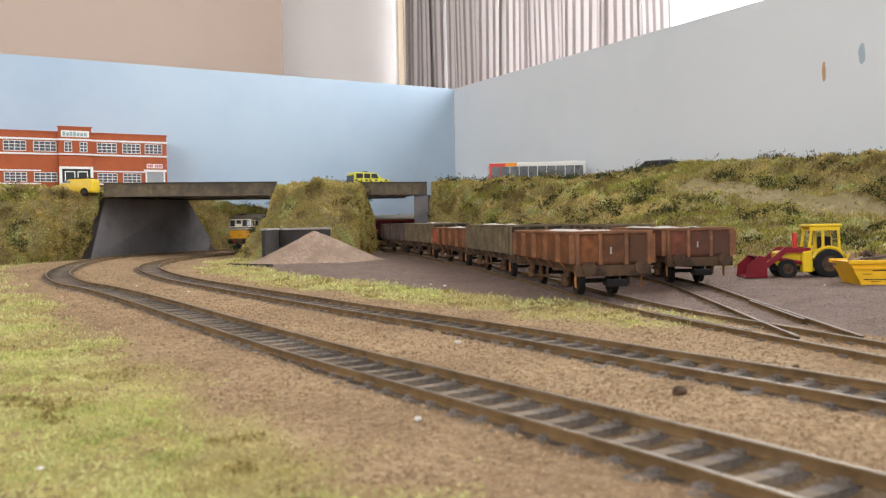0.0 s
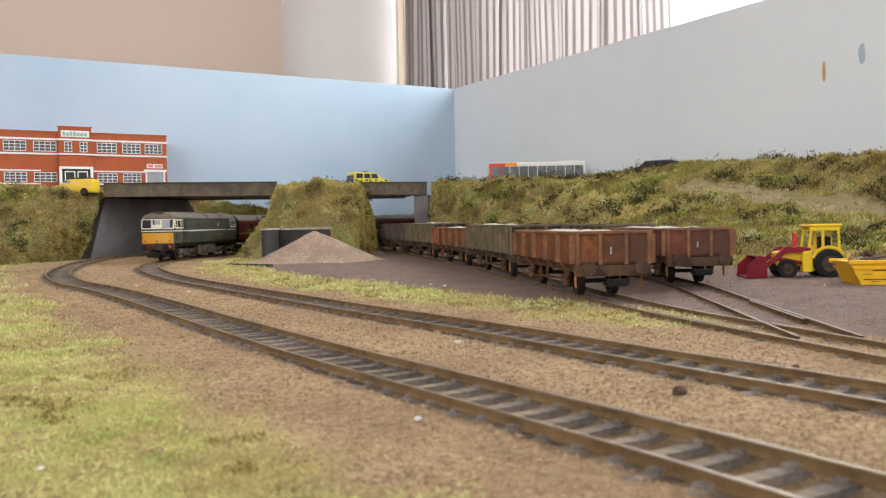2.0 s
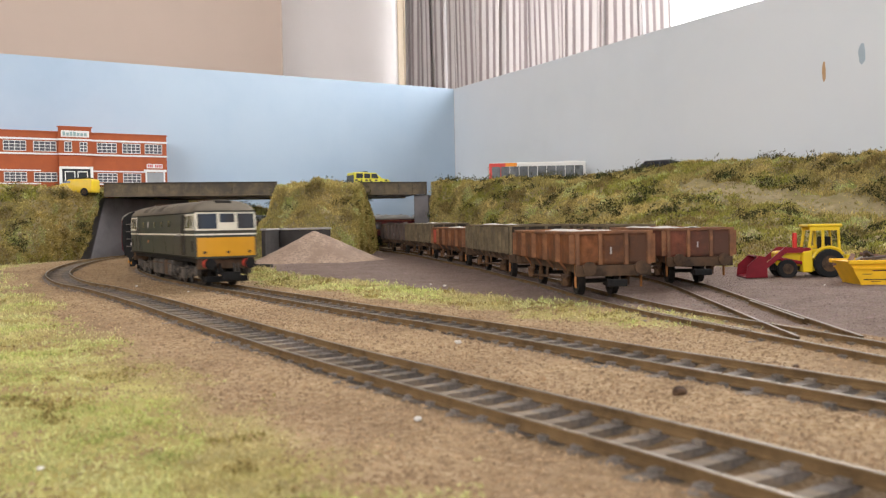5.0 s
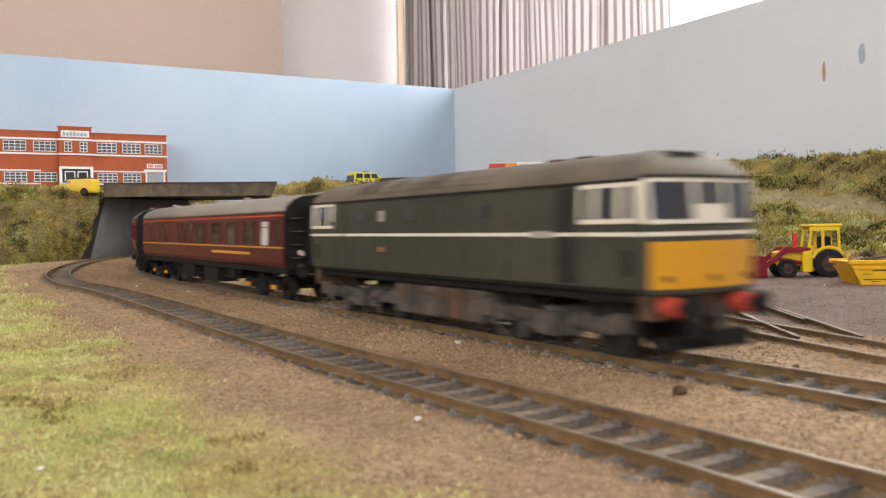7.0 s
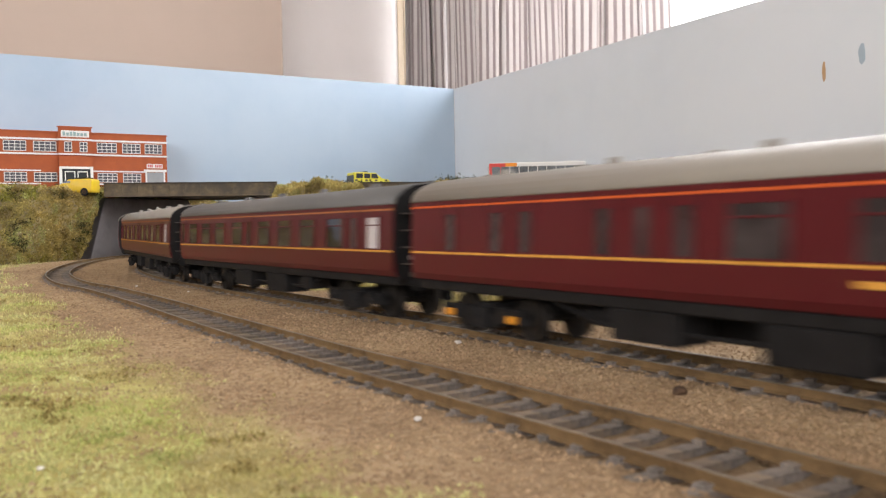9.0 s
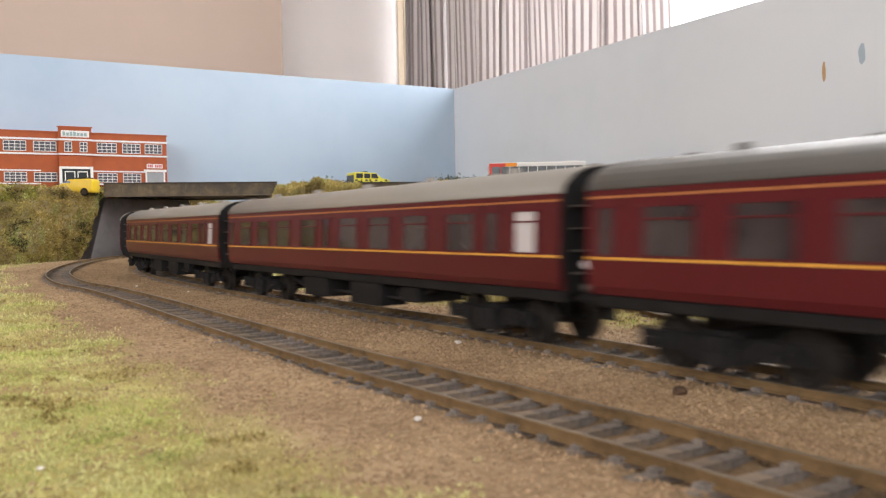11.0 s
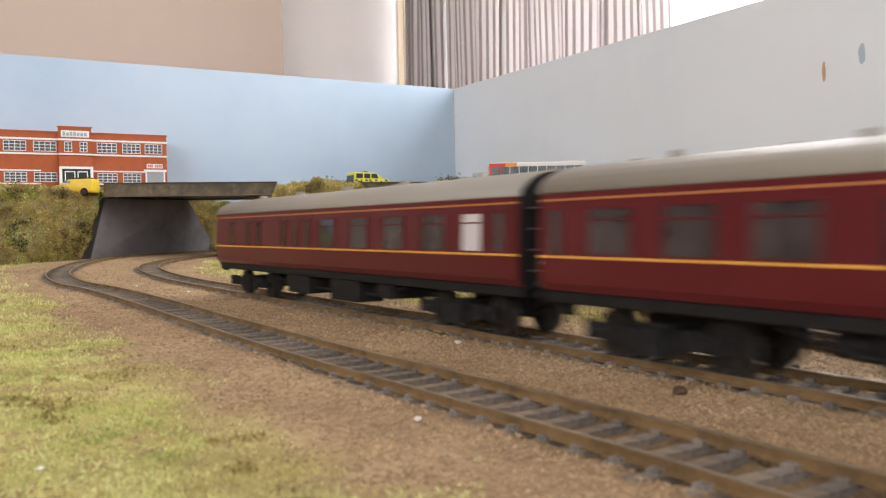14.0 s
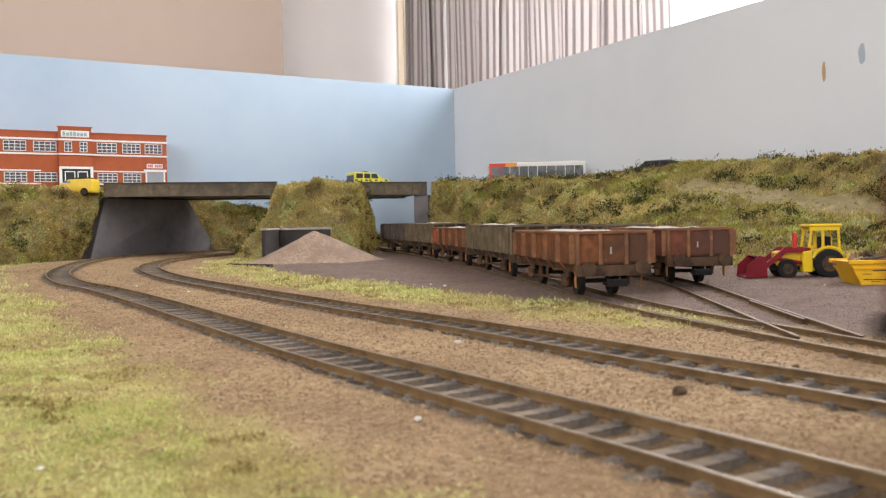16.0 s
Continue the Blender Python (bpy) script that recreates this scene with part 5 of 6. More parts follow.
# ---- wagons and road vehicles ----
def open_wagon(label, path, s, L, H, key, ribs, load=True, wb=None, bright=False):
    """A four-wheeled open wagon standing on a siding, its middle at s along the path."""
    ob = thing("open_wagon", label, "railway wagon", "wagons on the sidings", m=path.pose_at(s))
    W, z0, t = 0.0168, 0.0155, 0.0008
    wb = wb or L * 0.58
    # ribs and rails take lighter paint that stands in for light on them
    rib_key = {"wagon_olive": "rib_olive", "wagon_rust": "rib_rust", "wagon_red": "rib_rust"}.get(key, key)
    gear = "grime" if key == "wagon_black" else "gear_rust"
    bm = bmesh.new()
    box(bm, -L / 2, L / 2, -W, W, z0 - 0.0006, z0 + 0.0006)
    part("floor", bm, key, ob)
    for sgn in (-1, 1):
        bm = bmesh.new()
        box(bm, -L / 2, L / 2, sgn * W - t / 2, sgn * W + t / 2, z0, H)
        side = part("side", bm, key, ob, "dented weathered wagon side")
        boxed("top_rail", (-L / 2, L / 2, sgn * W - 0.0012, sgn * W + 0.0012, H - 0.0004, H + 0.0010), rib_key, side, bevel=0.0002)
        for i in range(ribs + 1):
            x = -L / 2 + L * i / ribs
            boxed("rib", (max(-L / 2, x - 0.0008), min(L / 2, x + 0.0008), min(sgn * (W + 0.0003), sgn * (W + 0.0024)), max(sgn * (W + 0.0003), sgn * (W + 0.0024)), z0, H - 0.0004), rib_key, side)
        if bright:
            boxed("door_panel", (-L / 2 + 0.002, -L / 2 + 0.018, sgn * W + sgn * 0.0003 - 0.0002, sgn * W + sgn * 0.0006 + 0.0002, z0 + 0.001, H - 0.001), "wagon_bright", side, "bright red door panel")
        for i in range(1, ribs):  # slanting brackets from the ribs to the solebar
            x = -L / 2 + L * i / ribs
            if ribs < 9 or i % 2:
                bm = bmesh.new()
                rod(bm, (x, sgn * (W + 0.001), z0 + 0.0006), (x + 0.0006, sgn * 0.0140, z0 - 0.0042), 0.0006, 5)
                part("bracket", bm, "wagon_rust" if key == "wagon_rust" else "grime", side)
        # solebar, springs, axleguards, brake gear
        boxed("solebar", (-L / 2, L / 2, sgn * 0.0135 - 0.0008, sgn * 0.0135 + 0.0008, z0 - 0.0042, z0 - 0.0006), "grime", ob)
        for e in (-1, 1):
            x = e * wb / 2
            bm = bmesh.new()
            prism(bm, [(x - 0.0052, z0 - 0.0042), (x - 0.0018, 0.0052), (x + 0.0018, 0.0052), (x + 0.0052, z0 - 0.0042), (x + 0.0032, z0 - 0.0042), (x, 0.0090), (x - 0.0032, z0 - 0.0042)], "y", sgn * 0.0132, sgn * 0.0140)
            for k in range(4):
                box(bm, x - 0.0075 + k * 0.0016, x + 0.0075 - k * 0.0016, sgn * 0.0138, sgn * 0.0150, 0.0088 - k * 0.0006, 0.0093 - k * 0.0006)
            box(bm, x - 0.0017, x + 0.0017, sgn * 0.0136, sgn * 0.0158, 0.0042, 0.0078)
            part("axleguard", bm, gear, ob)
        bm = bmesh.new()
        rod(bm, (-wb / 2 + 0.008, sgn * 0.0138, 0.0055), (wb / 2 - 0.008, sgn * 0.0138, 0.0075), 0.0006, 6)
        rod(bm, (0, sgn * 0.0138, 0.0112), (0.0, sgn * 0.0138, 0.0060), 0.0007, 6)
        for q in (-1, 1):
            rod(bm, (q * (wb / 2 - 0.008), sgn * 0.0105, 0.0105), (q * (wb / 2 - 0.0075), sgn * 0.0105, 0.003), 0.0012, 6)
        part("brake_gear", bm, gear, ob)
        boxed("brake_lever_guard", (L / 2 - 0.0075, L / 2 - 0.006, sgn * 0.0145, sgn * 0.0153, 0.0045, z0 + 0.0005), "rust_bright" if key != "wagon_black" else "grime", ob, bevel=0.0002)
    for e in (-1, 1):
        bm = bmesh.new()
        x = e * (L / 2 - t / 2)
        box(bm, x - t / 2, x + t / 2, -W, W, z0 - 0.0006, H)
        end = part("wagon_end", bm, key, ob, "ribbed wagon end")
        boxed("top_rail", (e * L / 2 - 0.0011, e * L / 2 + 0.0011, -W - 0.001, W + 0.001, H - 0.0003, H + 0.0011), rib_key, end, bevel=0.0002)
        for y in (-W + 0.0008, -0.0058, 0.0058, W - 0.0008):
            boxed("end_rib", (min(e * (L / 2 + 0.0001), e * (L / 2 + 0.0016)), max(e * (L / 2 + 0.0001), e * (L / 2 + 0.0016)), y - 0.0008, y + 0.0008, z0 - 0.0006, H), rib_key, end)
        boxed("buffer_beam", (min(e * (L / 2 - 0.001), e * (L / 2 + 0.0012)), max(e * (L / 2 - 0.001), e * (L / 2 + 0.0012)), -W, W, z0 - 0.0055, z0 - 0.0008), "grime", ob)
        for y in (-0.0115, 0.0115):
            bm = bmesh.new()
            rod(bm, (e * (L / 2 + 0.001), y, z0 - 0.0020), (e * (L / 2 + 0.0038), y, z0 - 0.0020), 0.0016, 10, 0.0011)
            rod(bm, (e * (L / 2 + 0.0036), y, z0 - 0.0020), (e * (L / 2 + 0.0048), y, z0 - 0.0020), 0.0030, 16)
            part("buffer", bm, "grime", ob)
        bm = bmesh.new()
        box(bm, min(e * (L / 2 - 0.004), e * (L / 2 + 0.0055)), max(e * (L / 2 - 0.004), e * (L / 2 + 0.0055)), -0.0035, 0.0035, 0.0058, 0.0074)
        box(bm, min(e * (L / 2 + 0.004), e * (L / 2 + 0.0065)), max(e * (L / 2 + 0.004), e * (L / 2 + 0.0065)), -0.0045, 0.0045, 0.0056, 0.0088)
        soft_edges(bm, 0.0004)
        part("coupling", bm, "black", ob, "black tension-lock coupling")
        wheelset(ob, e * wb / 2, 0.0062)
    if load:
        bm = bmesh.new()
        rng = random.Random(int(s * 1000))
        nx, ny = 24, 10
        g = [[bm.verts.new((-L / 2 + 0.0015 + (L - 0.003) * i / nx, -W + 0.001 + (2 * W - 0.002) * j / ny,
                            H - 0.0028 + 0.0042 * math.sin(math.pi * j / ny) ** 0.7 * (0.35 + 0.65 * abs(math.sin(2.1 * math.pi * i / nx + s * 30))) + rng.uniform(-0.0005, 0.0005))) for j in range(ny + 1)] for i in range(nx + 1)]
        for i in range(nx):
            for j in range(ny):
                bm.faces.new((g[i][j], g[i + 1][j], g[i + 1][j + 1], g[i][j + 1]))
        tagged(part("ballast_load", bm, "load", ob, "pale ballast load"), kind="stuff")
    boxed("number_bar", (0.008, 0.0088, -W - 0.0006, -W - 0.0004, z0 + 0.004, z0 + 0.0070), "timber_pale", ob, "small illegible white marking")
    boxed("number_bar", (L / 2 + 0.0002, L / 2 + 0.0004, -0.0012, -0.0005, z0 + 0.004, z0 + 0.0070), "timber_pale", ob, "small illegible white marking")
    return ob


def wagons():
    f = FRONT_SIDING
    s = f.nearest(0.0715, 0.40) + 0.022
    for L, H, key, ribs, load, label, bright in (
            (0.128, 0.0285, "wagon_rust", 5, True, "rusty brown open wagon loaded with ballast", False),
            (0.135, 0.0315, "wagon_olive", 14, True, "grimy olive-brown ribbed open wagon with pale ballast", False),
            (0.128, 0.0290, "wagon_rust", 5, True, "rust-coloured open wagon with a bright red door", True),
            (0.140, 0.0325, "wagon_olive", 11, True, "grimy olive-brown ribbed open wagon with pale ballast", False),
            (0.140, 0.0325, "wagon_black", 6, False, "dark brown open wagon, empty", False)):
        open_wagon(label, f, s - L / 2, L, H, key, ribs, load, bright=bright)
        s -= L + 0.0125
    b = BACK_SIDING
    s = b.nearest(0.1285, 0.45) + 0.006
    for L, H, key, ribs, load, label in ((0.125, 0.0285, "wagon_red", 5, True, "faded red-brown open wagon loaded with ballast"),
                                         (0.128, 0.0300, "wagon_olive", 8, False, "grimy dark green open wagon"),
                                         (0.128, 0.0300, "wagon_black", 6, False, "dark brown open wagon, empty")):
        open_wagon(label, b, s - L / 2, L, H, key, ribs, load)
        s -= L + 0.0125


wagons()


def tyre(parent, x, y, r, w, name="wheel"):
    bm = bmesh.new()
    rod(bm, (0, -w / 2, 0), (0, w / 2, 0), r, 24)
    soft_edges(bm, r * 0.08)
    wh = part(name, bm, "rubber", parent, "black rubber tyre", m=pose(x, y, r))
    bm = bmesh.new()
    rod(bm, (0, -w / 2 - 0.0003, 0), (0, w / 2 + 0.0003, 0), r * 0.55, 18)
    part("hub", bm, "grime", wh)
    return wh


def body_prism(name, outline, w, key, parent, label="", bevel=0.0006):
    bm = bmesh.new()
    prism(bm, outline, "y", -w / 2, w / 2)
    soft_edges(bm, bevel)
    return part(name, bm, key, parent, label)


def loader():
    ob = thing("front_loader", "yellow tractor with a red front loader bucket", "tractor", m=pose(0.2265, 0.5385, -0.0030, 0, 0, 174))
    # +x is ahead, towards the bucket
    body_prism("bonnet", [(0.002, 0.007), (0.021, 0.0075), (0.0215, 0.0155), (0.019, 0.0165), (0.002, 0.0165)], 0.0105, "yellow", ob, "yellow bonnet")
    body_prism("side_panel", [(0.0008, 0.0035), (0.0068, 0.0035), (0.0068, 0.0160), (0.0008, 0.0170)], 0.0215, "yellow", ob, "yellow side panel")
    body_prism("cab_base", [(-0.017, 0.0040), (-0.0165, 0.0035), (0.004, 0.0045), (0.0045, 0.0175), (-0.017, 0.0175)], 0.0155, "yellow", ob, "yellow cab base")
    for y in (-0.0078, 0.0078):
        for x0, x1 in ((-0.0155, -0.0148), (-0.006, -0.0058), (0.0025, 0.0005)):
            bm = bmesh.new()
            rod(bm, (x0, y, 0.017), (x1, y, 0.0305), 0.0009, 6)
            part("cab_post", bm, "yellow", ob)
        boxed("cab_rail", (-0.0155, 0.002, y - 0.0008, y + 0.0008, 0.0288, 0.031), "yellow", ob)
    boxed("cab_roof", (-0.0172, 0.0032, -0.0092, 0.0092, 0.0308, 0.0328), "yellow", ob, "yellow cab roof", 0.0007)
    boxed("seat", (-0.012, -0.006, -0.004, 0.004, 0.016, 0.025), "black", ob, bevel=0.0006)
    boxed("chassis", (-0.015, 0.022, -0.0045, 0.0045, 0.0045, 0.009), "black", ob, bevel=0.0005)
    for y in (-0.0105, 0.0105):
        tyre(ob, -0.0085, y, 0.0088, 0.0048, "rear_wheel")
        tyre(ob, 0.0155, y * 0.85, 0.0058, 0.0038, "front_wheel")
        bm = bmesh.new()
        s = 1 if y > 0 else -1
        for a in range(9):
            q0, q1 = radians(20 + a * 14), radians(20 + (a + 1) * 14)
            rod(bm, (-0.0085 + 0.0099 * math.cos(q0), y, 0.0088 + 0.0099 * math.sin(q0)), (-0.0085 + 0.0099 * math.cos(q1), y, 0.0088 + 0.0099 * math.sin(q1)), 0.0011, 6)
        box(bm, -0.0205, -0.018, y - 0.002, y + 0.002, 0.004, 0.014)
        part("mudguard", bm, "yellow", ob)
        bm = bmesh.new()
        prism(bm, [(0.002, 0.018), (0.017, 0.0188), (0.030, 0.0075), (0.0325, 0.0045), (0.0295, 0.0045), (0.016, 0.0155), (0.003, 0.0155)], "y", s * 0.0075, s * 0.0095)
        rod(bm, (0.006, s * 0.0085, 0.009), (0.022, s * 0.0085, 0.0125), 0.0011, 8)
        part("loader_arm", bm, "red", ob, "dark red loader arm")
        boxed("arm_post", (0.0015, 0.0055, min(s * 0.0062, s * 0.0094), max(s * 0.0062, s * 0.0094), 0.006, 0.0185), "red", ob, bevel=0.0004)
    bm = bmesh.new()
    w = 0.0125
    prism(bm, [(0.028, 0.0008), (0.041, 0.0004), (0.0412, 0.0012), (0.0295, 0.0020), (0.0300, 0.0125), (0.0340, 0.0135), (0.0335, 0.0142), (0.0285, 0.0132)], "y", -w, w)
    for y in (-w, w):
        prism(bm, [(0.0285, 0.001), (0.0408, 0.0008), (0.0400, 0.0080), (0.0335, 0.0138), (0.029, 0.0130)], "y", y - 0.0005, y + 0.0005)
    part("bucket", bm, "red", ob, "dark red loading bucket")
    boxed("exhaust_stack", (0.0068, 0.0092, -0.0028, -0.0004, 0.016, 0.0275), "bus_red", ob, "bright red exhaust stack", 0.0004)
    return ob


def skip():
    ob = thing("skip", "golden yellow builders' skip filled with scrap", "skip", m=pose(0.2425, 0.4770, -0.0030, 0, 0, -3))
    bm = bmesh.new()
    prism(bm, [(-0.0180, 0.0), (0.0180, 0.0), (0.0243, 0.0126), (-0.0243, 0.0126)], "y", -0.0125, 0.0125)
    top = [f for f in bm.faces if all(v.co.z > 0.0125 for v in f.verts)]
    bmesh.ops.inset_region(bm, faces=top, thickness=0.0012)
    top = [f for f in bm.faces if all(v.co.z > 0.0125 for v in f.verts) and all(abs(v.co.y) < 0.012 for v in f.verts)]
    bmesh.ops.translate(bm, verts=list({v for f in top for v in f.verts}), vec=(0, 0, -0.004))
    part("hopper", bm, "deep_yellow", ob, "chipped golden yellow sloping hopper")
    for y in (-0.0131, 0.0131):
        boxed("rim", (-0.0250, 0.0250, y - 0.001, y + 0.001, 0.0112, 0.0134), "deep_yellow", ob, bevel=0.0003)
        boxed("waist_rib", (-0.0225, 0.0225, y - 0.0007, y + 0.0007, 0.0086, 0.0093), "deep_yellow", ob)
    rng = random.Random(5)
    bm = bmesh.new()
    for _ in range(16):
        x = rng.uniform(-0.015, 0.016)
        z = rng.uniform(0.0012, 0.0078)
        w = rng.uniform(0.0015, 0.0045)
        box(bm, x - w, x + w, -0.01263, -0.01245, z, z + rng.uniform(0.0002, 0.0006))
    part("paint_chip", bm, "grime", ob, "dark chips in the paint")
    for _ in range(26):
        bm = bmesh.new()
        a = rng.uniform(0.003, 0.008)
        box(bm, -a, a, -0.0012, 0.0012, -0.0006, 0.0006)
        part("scrap_piece", bm, rng.choice(["rust_scrap", "timber_pale", "rust_scrap", "wagon_black"]), ob, m=pose(rng.uniform(-0.019, 0.019), rng.uniform(-0.009, 0.009), 0.0108 + rng.uniform(0, 0.006) * (1 - abs(_ - 13) / 20), rng.uniform(-30, 30), rng.uniform(-25, 25), rng.uniform(0, 180)))
    return ob


def bus():
    ob = thing("single_deck_bus", "white single-deck bus with red and orange front", "bus", m=pose(0.1345, 1.235, 0.0810, 0, 0, 177))
    # +x ahead; the front is red
    L = 0.136
    body_prism("body", [(-L / 2, 0.004), (L / 2, 0.004), (L / 2, 0.030), (L / 2 - 0.002, 0.0385), (-L / 2, 0.0385)], 0.033, "white", ob, "white bus body", 0.0015)
    for sgn in (-1, 1):
        y = sgn * 0.0166
        boxed("red_front", (L / 2 - 0.024, L / 2 - 0.001, y - 0.0003, y + 0.0003, 0.0045, 0.0375), "bus_red", ob, "red front panel")
        boxed("orange_sweep", (L / 2 - 0.04, L / 2 - 0.024, y - 0.0003, y + 0.0003, 0.033, 0.0378), "orange", ob, "orange sweep")
        boxed("orange_skirt", (L / 2 - 0.05, L / 2 - 0.024, y - 0.0003, y + 0.0003, 0.0045, 0.0175), "orange", ob)
        for i in range(10):
            x = L / 2 - 0.005 - i * 0.0128
            boxed("window", (x - 0.0118, x, y - 0.0005, y + 0.0005, 0.0170, 0.0328), "bus_glass", ob)
        for x in (-0.035, 0.042):
            tyre(ob, x, sgn * 0.0145, 0.0062, 0.004)
    boxed("windscreen", (L / 2 - 0.001, L / 2 + 0.0006, -0.0145, 0.0145, 0.016, 0.033), "bus_glass", ob)
    boxed("rear_window", (-L / 2 - 0.0006, -L / 2 + 0.001, -0.0125, 0.0125, 0.020, 0.033), "bus_glass", ob)
    boxed("roof_pod", (-L / 2 + 0.01, -L / 2 + 0.03, -0.012, 0.012, 0.0384, 0.0396), "white", ob, bevel=0.0004)
    return ob


def small_van(label, m, key, stripes=False, dark=False):
    ob = thing("estate_car" if dark else ("emergency_car" if stripes else "delivery_van"), label, "car" if dark or stripes else "van", "road vehicles", m=m)
    L = 0.056 if stripes or dark else 0.0535
    if stripes or dark:
        o = [(-L / 2, 0.005), (L / 2, 0.005), (L / 2, 0.012), (L / 2 - 0.003, 0.0145), (0.013, 0.0155), (0.006, 0.0235), (-0.026, 0.0240), (-L / 2, 0.0235)]
    else:
        o = [(-L / 2, 0.004), (L / 2, 0.004), (L / 2, 0.0105), (L / 2 - 0.004, 0.0125), (0.010, 0.0140), (0.003, 0.0205), (-0.025, 0.0210), (-L / 2, 0.0195)]
    body_prism("body", o, 0.0235, key, ob, "", 0.0012)
    for sgn in (-1, 1):
        y = sgn * 0.0118
        spans = ((-0.0245, -0.0145), (-0.0125, -0.0035), (-0.0015, 0.0062)) if stripes or dark else ((0.0, 0.0062),)
        for a, b in spans:
            bm = bmesh.new()
            z1 = 0.0222 if stripes or dark else 0.0188
            prism(bm, [(a, 0.0158), (b + (0.003 if b > 0 else 0), 0.0158), (b, z1), (a, z1)], "y", y - 0.0004, y + 0.0004)
            part("window", bm, "pane", ob)
        if stripes:
            for i in range(7):
                boxed("check_square", (-0.026 + i * 0.0075, -0.0225 + i * 0.0075, y - 0.0003, y + 0.0003, 0.0095 if i % 2 else 0.0118, 0.0118 if i % 2 else 0.0141), "dark_car", ob)
        for x in (-0.017, 0.017):
            tyre(ob, x, sgn * 0.0105, 0.0048, 0.0035)
    bm = bmesh.new()
    prism(bm, [(0.0128, 0.0157), (0.0068, 0.0228), (0.0062, 0.0226), (0.0122, 0.0155)] if stripes or dark else [(0.0102, 0.0142), (0.0042, 0.0200), (0.0034, 0.0198), (0.0094, 0.0140)], "y", -0.0098, 0.0098)
    part("windscreen", bm, "pane", ob)
    if not stripes and not dark:
        bm = bmesh.new()
        for y in (-0.008, -0.003, 0.003, 0.008):
            rod(bm, (-0.020, y, 0.0222), (-0.002, y, 0.0222), 0.0005, 6)
        for x in (-0.018, -0.011, -0.004):
            rod(bm, (x, -0.009, 0.0218), (x, 0.009, 0.0218), 0.0006, 6)
        part("roof_rack", bm, "black", ob, "dark roof rack")
    if stripes:
        boxed("light_bar", (-0.010, -0.005, -0.008, 0.008, 0.0238, 0.0256), "dark_car", ob, "dark roof light bar", 0.0004)
        boxed("tail_panel", (-L / 2 - 0.0006, -L / 2 + 0.0004, -0.011, 0.011, 0.007, 0.020), "dark_car", ob, "dark tail")
    return ob


def yard_things():
    loader()
    skip()
    bus()
    small_van("bright yellow small delivery van by the bridge", pose(-0.4515, 1.072, 0.0775, 0, 0, 178), "yellow")
    small_van("yellow emergency car with dark blue checks on the road", pose(-0.1015, 1.215, 0.0845, 0, 0, 30), "lime", stripes=True)
    small_van("dark blue-grey estate car behind the hilltop scrub", pose(0.268, 1.11, 0.0865, 0, 0, 150), "dark_car", dark=True)
    small_van("pale car almost hidden by hilltop scrub", pose(0.355, 0.945, 0.0745, 0, 0, -60), "white", dark=True)
    # sand heap in its timber bay
    heap = bmesh.new()
    rng = np.random.RandomState(3)
    rings, n = 26, 60
    top = heap.verts.new((0, 0, 0.0315))
    prev = None
    for k in range(1, rings + 1):
        r = k / rings
        ring = []
        for i in range(n):
            a = 2 * math.pi * i / n
            rr = r * 0.062 * (1 + 0.10 * math.sin(2 * a + 0.5) + 0.06 * math.sin(5 * a))
            x, y = rr * math.cos(a) * 1.05, rr * math.sin(a) * 0.8
            z = 0.0315 * (1 - r) ** 1.12 * 1.02 + 0.0012 * noise.fractal(Vector((x * 60, y * 60, 2)), 0.9, 2, 4) * (1 - r * 0.7)
            ring.append(heap.verts.new((x, y, z)))
        for i in range(n):
            if prev:
                heap.faces.new((prev[i], ring[i], ring[(i + 1) % n], prev[(i + 1) % n]))
            else:
                heap.faces.new((top, ring[i], ring[(i + 1) % n]))
        prev = ring
    ob = part("sand_heap", heap, "sand", smooth=True, m=pose(-0.130, 0.885, ground_rise(0.885) - 0.0035))
    tagged(ob, "pinkish sand heap in front of a timber bay", "sand heap")
    bay = thing("timber_bay", "dark timber storage bay with a bleached top rail", "storage bay", m=pose(-0.152, 0.945, ground_rise(0.94) - 0.0035, 0, 0, -6))
    for x0, x1, y0, y1 in ((-0.030, 0.030, 0.0, 0.004), (-0.030, -0.026, -0.05, 0.0)):
        for k in range(5):
            boxed("plank", (x0, x1, y0, y1, 0.0 + k * 0.0064, 0.0067 + k * 0.0064), "timber", bay, bevel=0.0003)
        boxed("top_rail", (x0 - 0.001, x1 + 0.001, y0 - 0.001, y1 + 0.001, 0.0325, 0.0345), "timber_pale", bay, "bleached top rail", 0.0003)
    baulk = boxed("timber_baulk", (-0.03, 0.03, -0.002, 0.002, 0, 0.003), "timber", bevel=0.0005, m=pose(-0.178, 0.80, ground_rise(0.8) - 0.0034, 0, 0, -38))
    tagged(baulk, "old timber baulk lying by the sand heap", "timber")


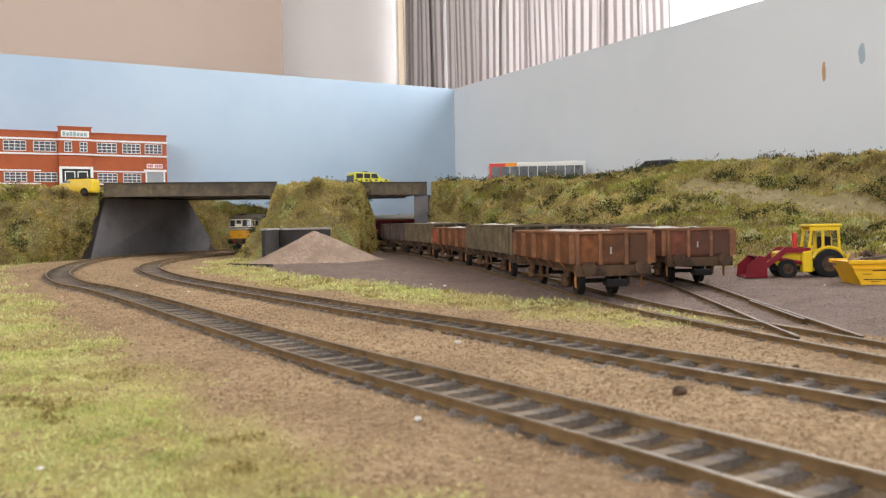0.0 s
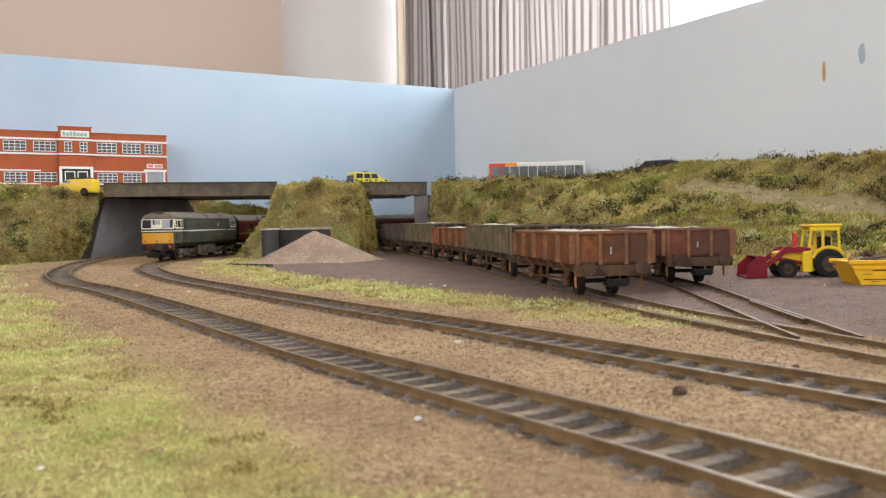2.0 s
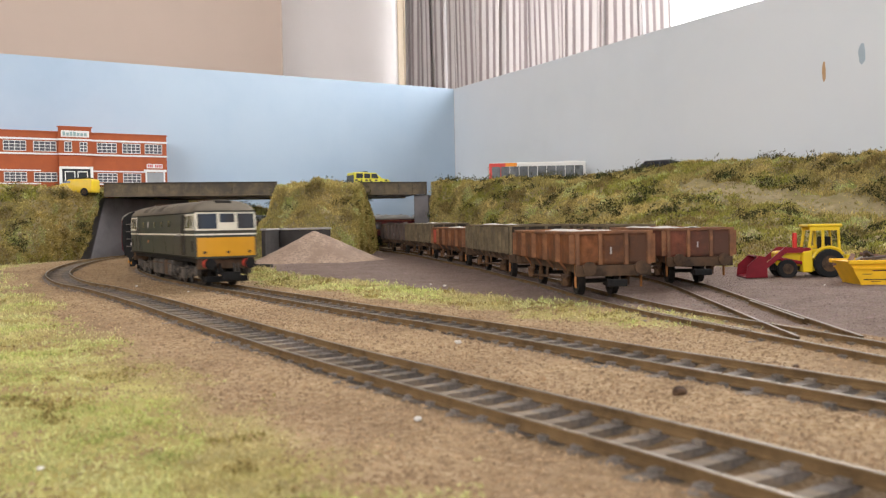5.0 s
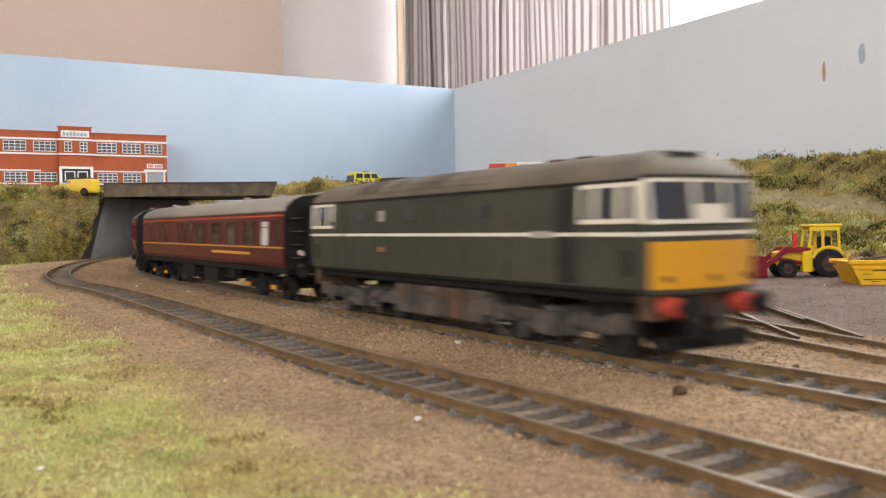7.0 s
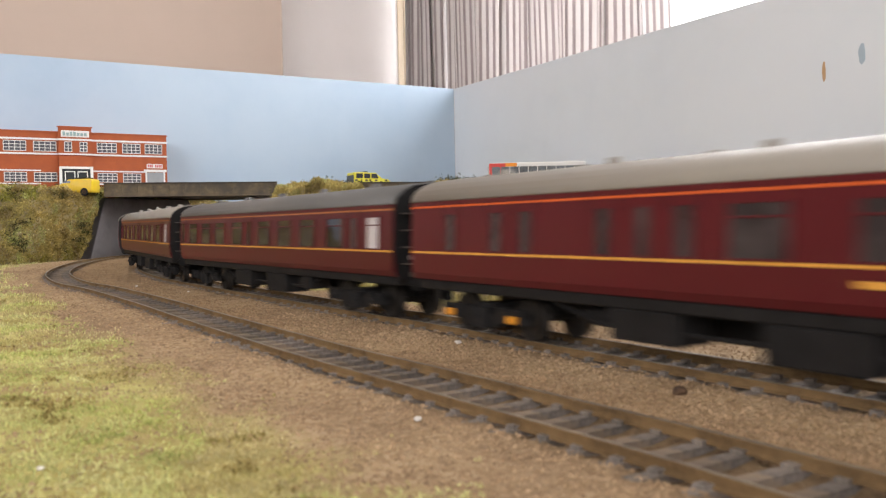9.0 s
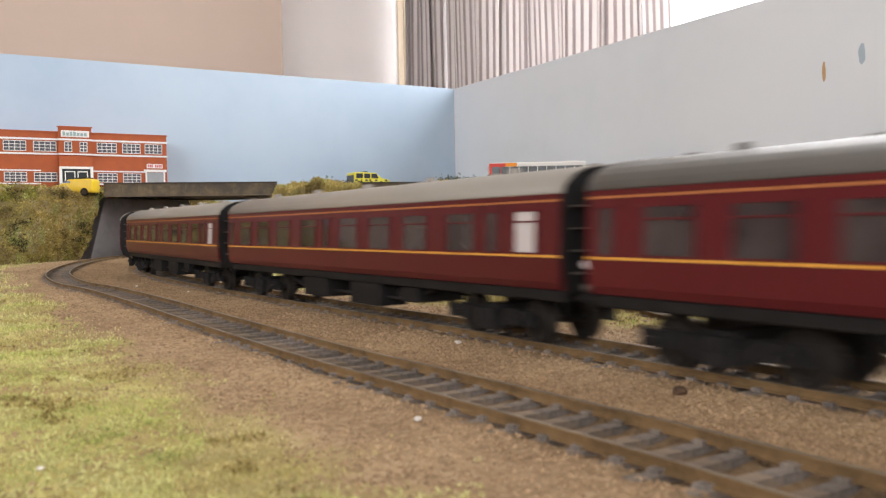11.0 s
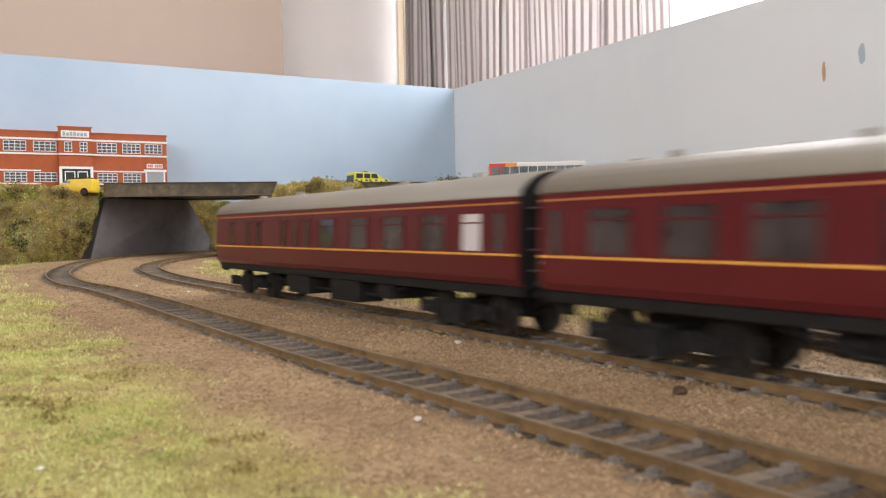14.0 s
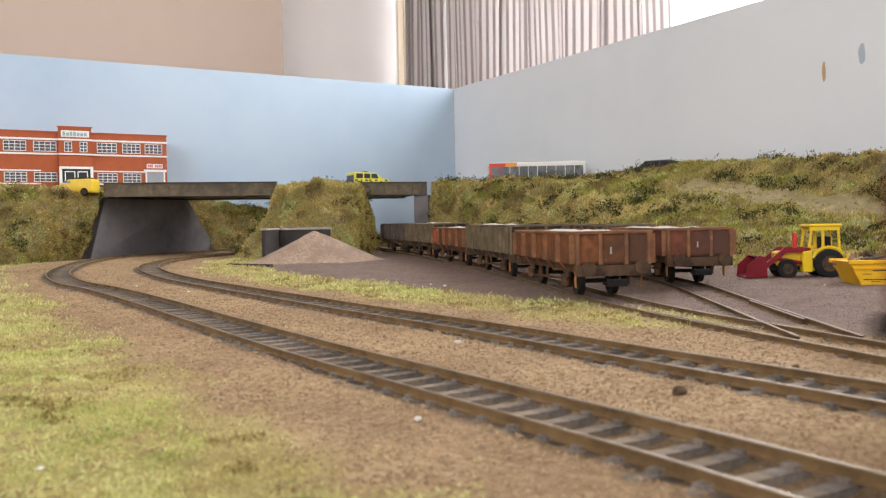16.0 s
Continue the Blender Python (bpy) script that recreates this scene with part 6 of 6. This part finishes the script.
def clods():
    """A dark clod by the outer line and a few pale pebbles that stand out of the ballast."""
    rng = random.Random(8)
    for x, y, r, key, lb in ((0.0485, 0.1795, 0.0026, "grime", "dark clod of earth lying on the ballast"), (-0.0052, 0.158, 0.0011, "load", "pale pebble lying on the ballast"), (-0.062, 0.132, 0.0008, "load", "pale pebble lying in the grass"),
                             (-0.198, 0.56, 0.0013, "load", "pale pebble lying on the ballast"), (-0.147, 0.50, 0.0011, "load", "pale pebble lying on the ballast"), (-0.0475, 0.262, 0.0010, "load", "pale pebble lying between the rails"),
                             (0.004, 0.2600, 0.0016, "load", "pale stone lying beside the rail"), (0.0005, 0.515, 0.0016, "load", "pale pebble lying in the yard"), (-0.008, 0.53, 0.0012, "load", "pale pebble lying in the yard"),
                             (0.206, 0.47, 0.0010, "load", "pale pebble lying in the yard"), (-0.02, 0.205, 0.0009, "load", "pale pebble lying on the ballast"), (0.083, 0.205, 0.0012, "grime", "dark clod of earth lying on the ballast")):
        bm = bmesh.new()
        bmesh.ops.create_icosphere(bm, subdivisions=2, radius=r * 0.62)
        for v in bm.verts:
            v.co *= 1 + 0.35 * noise.noise(v.co * 900 + Vector((x * 50, y * 50, 0)))
            v.co.z *= 0.6
        tagged(part("pebble" if key == "load" else "clod", bm, key, m=pose(x, y, ground_height(x, y) + r * 0.3, 0, 0, rng.uniform(0, 90))), lb, "stone")


yard_things()
clods()


# ---- grass fibre and stones on the ground ----
def ground_cover():
    rng = random.Random(12)
    lime, straw, stones, grit, moss = [], [], [], [], []
    tries = 0
    while tries < 210000:
        tries += 1
        y = 0.05 + 1.0 * rng.random() ** 1.9
        x = rng.uniform(-0.55 * y - 0.02, 0.54 * y + 0.02)
        g = grass_amount(x, y)
        z = ground_height(x, y)
        bald = smoothstep((fbm(x, y, 38, 13.0) + 0.35) / 0.5)
        if rng.random() < g * (0.25 + 0.75 * bald):
            if fbm(x, y, 55, 21.0) > 0.42 and rng.random() < 0.75:
                moss.append((Vector((x, y, z)), Vector((0, 0, 1)), rng.uniform(0.7, 1.3) * (0.0007 + 0.0009 * smoothstep((y - 0.15) / 0.45))))
                continue
            (lime if fbm(x, y, 24, 4.0) * 1.6 + rng.uniform(-0.2, 0.2) > -0.02 else straw).append((Vector((x, y, z)), Vector((0, 0, 1)), rng.uniform(0.7, 1.3) * (0.00055 + 0.0010 * smoothstep((y - 0.15) / 0.45))))
        elif rng.random() < 0.55 and plan_distance(OUTER, x, y) > 0.0100 and plan_distance(MAIN, x, y) > 0.0100:
            (stones if yard_amount(x, y) < 0.5 else grit).append((x, y, z))
    scatter("lime_grass", lime, 4, "flock_lime", "pale lime green grass fibre beside the tracks", "grass", seed=2)
    scatter("moss_tufts", moss, 5, "flock_moss", "brownish green moss tufts in the grass", "moss", seed=5)
    scatter("straw_grass", straw, 4, "flock_pale", "dry straw-coloured grass fibre beside the tracks", "grass", seed=3)
    for nm, pts, key, lb, lo, hi in (("ballast_stones", stones, "stone", "loose tan ballast stones", 0.00025, 0.0007), ("yard_grit", grit, "yard_stone", "loose pinkish yard grit", 0.0002, 0.00045)):
        v, f = [], []
        for x, y, z in pts:
            r = rng.uniform(lo, hi) * (0.6 + 0.4 * smoothstep((y - 0.1) / 0.3)) * (2.2 if rng.random() < 0.006 else 1)
            k = len(v)
            for i in range(4):
                a = i * math.pi / 2 + rng.uniform(-0.5, 0.5)
                v.append((x + r * math.cos(a), y + r * math.sin(a), z + r * rng.uniform(-0.2, 0.3)))
            v.append((x + r * rng.uniform(-0.4, 0.4), y, z + r * rng.uniform(0.6, 1.2)))
            f += [(k, k + 1, k + 4), (k + 1, k + 2, k + 4), (k + 2, k + 3, k + 4), (k + 3, k, k + 4)]
        me = bpy.data.meshes.new(nm)
        me.from_pydata(v, [], f)
        me.materials.append(M[key])
        tagged(new(nm, me), lb, "gravel", kind="stuff")


ground_cover()


# ---- motion: the train runs at an almost steady pace along the inner line ----
START = MAIN.nearest(-0.24449, 1.21059)
PACE = np.polyfit([*range(16), 15.5, 16], [0.0700, 0.1900, 0.3200, 0.4560, 0.6023, 0.7591, 0.9279, 1.1087, 1.2971, 1.4867, 1.672, 1.8507, 2.0256, 2.2030, 2.3880, 2.5735, 2.6640, 2.7590], 7)


def motions():
    order = [(LOCO, LOCO_BOGIES, -0.1043, 0.057)]
    for k, (c, b) in enumerate(COACHES):
        order.append((c, b, -0.2231 - 0.2765 * (k + 0.5), 0.0955))
    for ob, bogies, off, piv in order:
        rows, turns = [], [[], []]
        for k in range(81):
            t = k * 0.2
            s = START + float(np.polyval(PACE, t)) + off
            a, b = MAIN.at(s + piv), MAIN.at(s - piv)
            m = Matrix.Translation((a + b) / 2) @ (a - b).to_track_quat("X", "Z").to_matrix().to_4x4()
            rows.append((t, m))
            for i, e in enumerate((1, -1)):
                q = m.inverted() @ MAIN.pose_at(s + e * piv)
                turns[i].append((t, Matrix.Translation((e * piv, 0, 0)) @ q.to_3x3().to_4x4()))
        walk(ob, rows)
        for bg, tr in zip(bogies, turns):
            walk(bg, tr)
            for wheels in [c for c in bg.children if c.name.startswith("wheelset")]:
                at, r = wheels.matrix_basis.translation.copy(), wheels.matrix_basis.translation.z
                walk(wheels, [(k / FPS, Matrix.Translation(at) @ Matrix.Rotation(float(np.polyval(PACE, k / FPS)) / r, 4, "Y")) for k in range(16 * FPS + 1)])


motions()
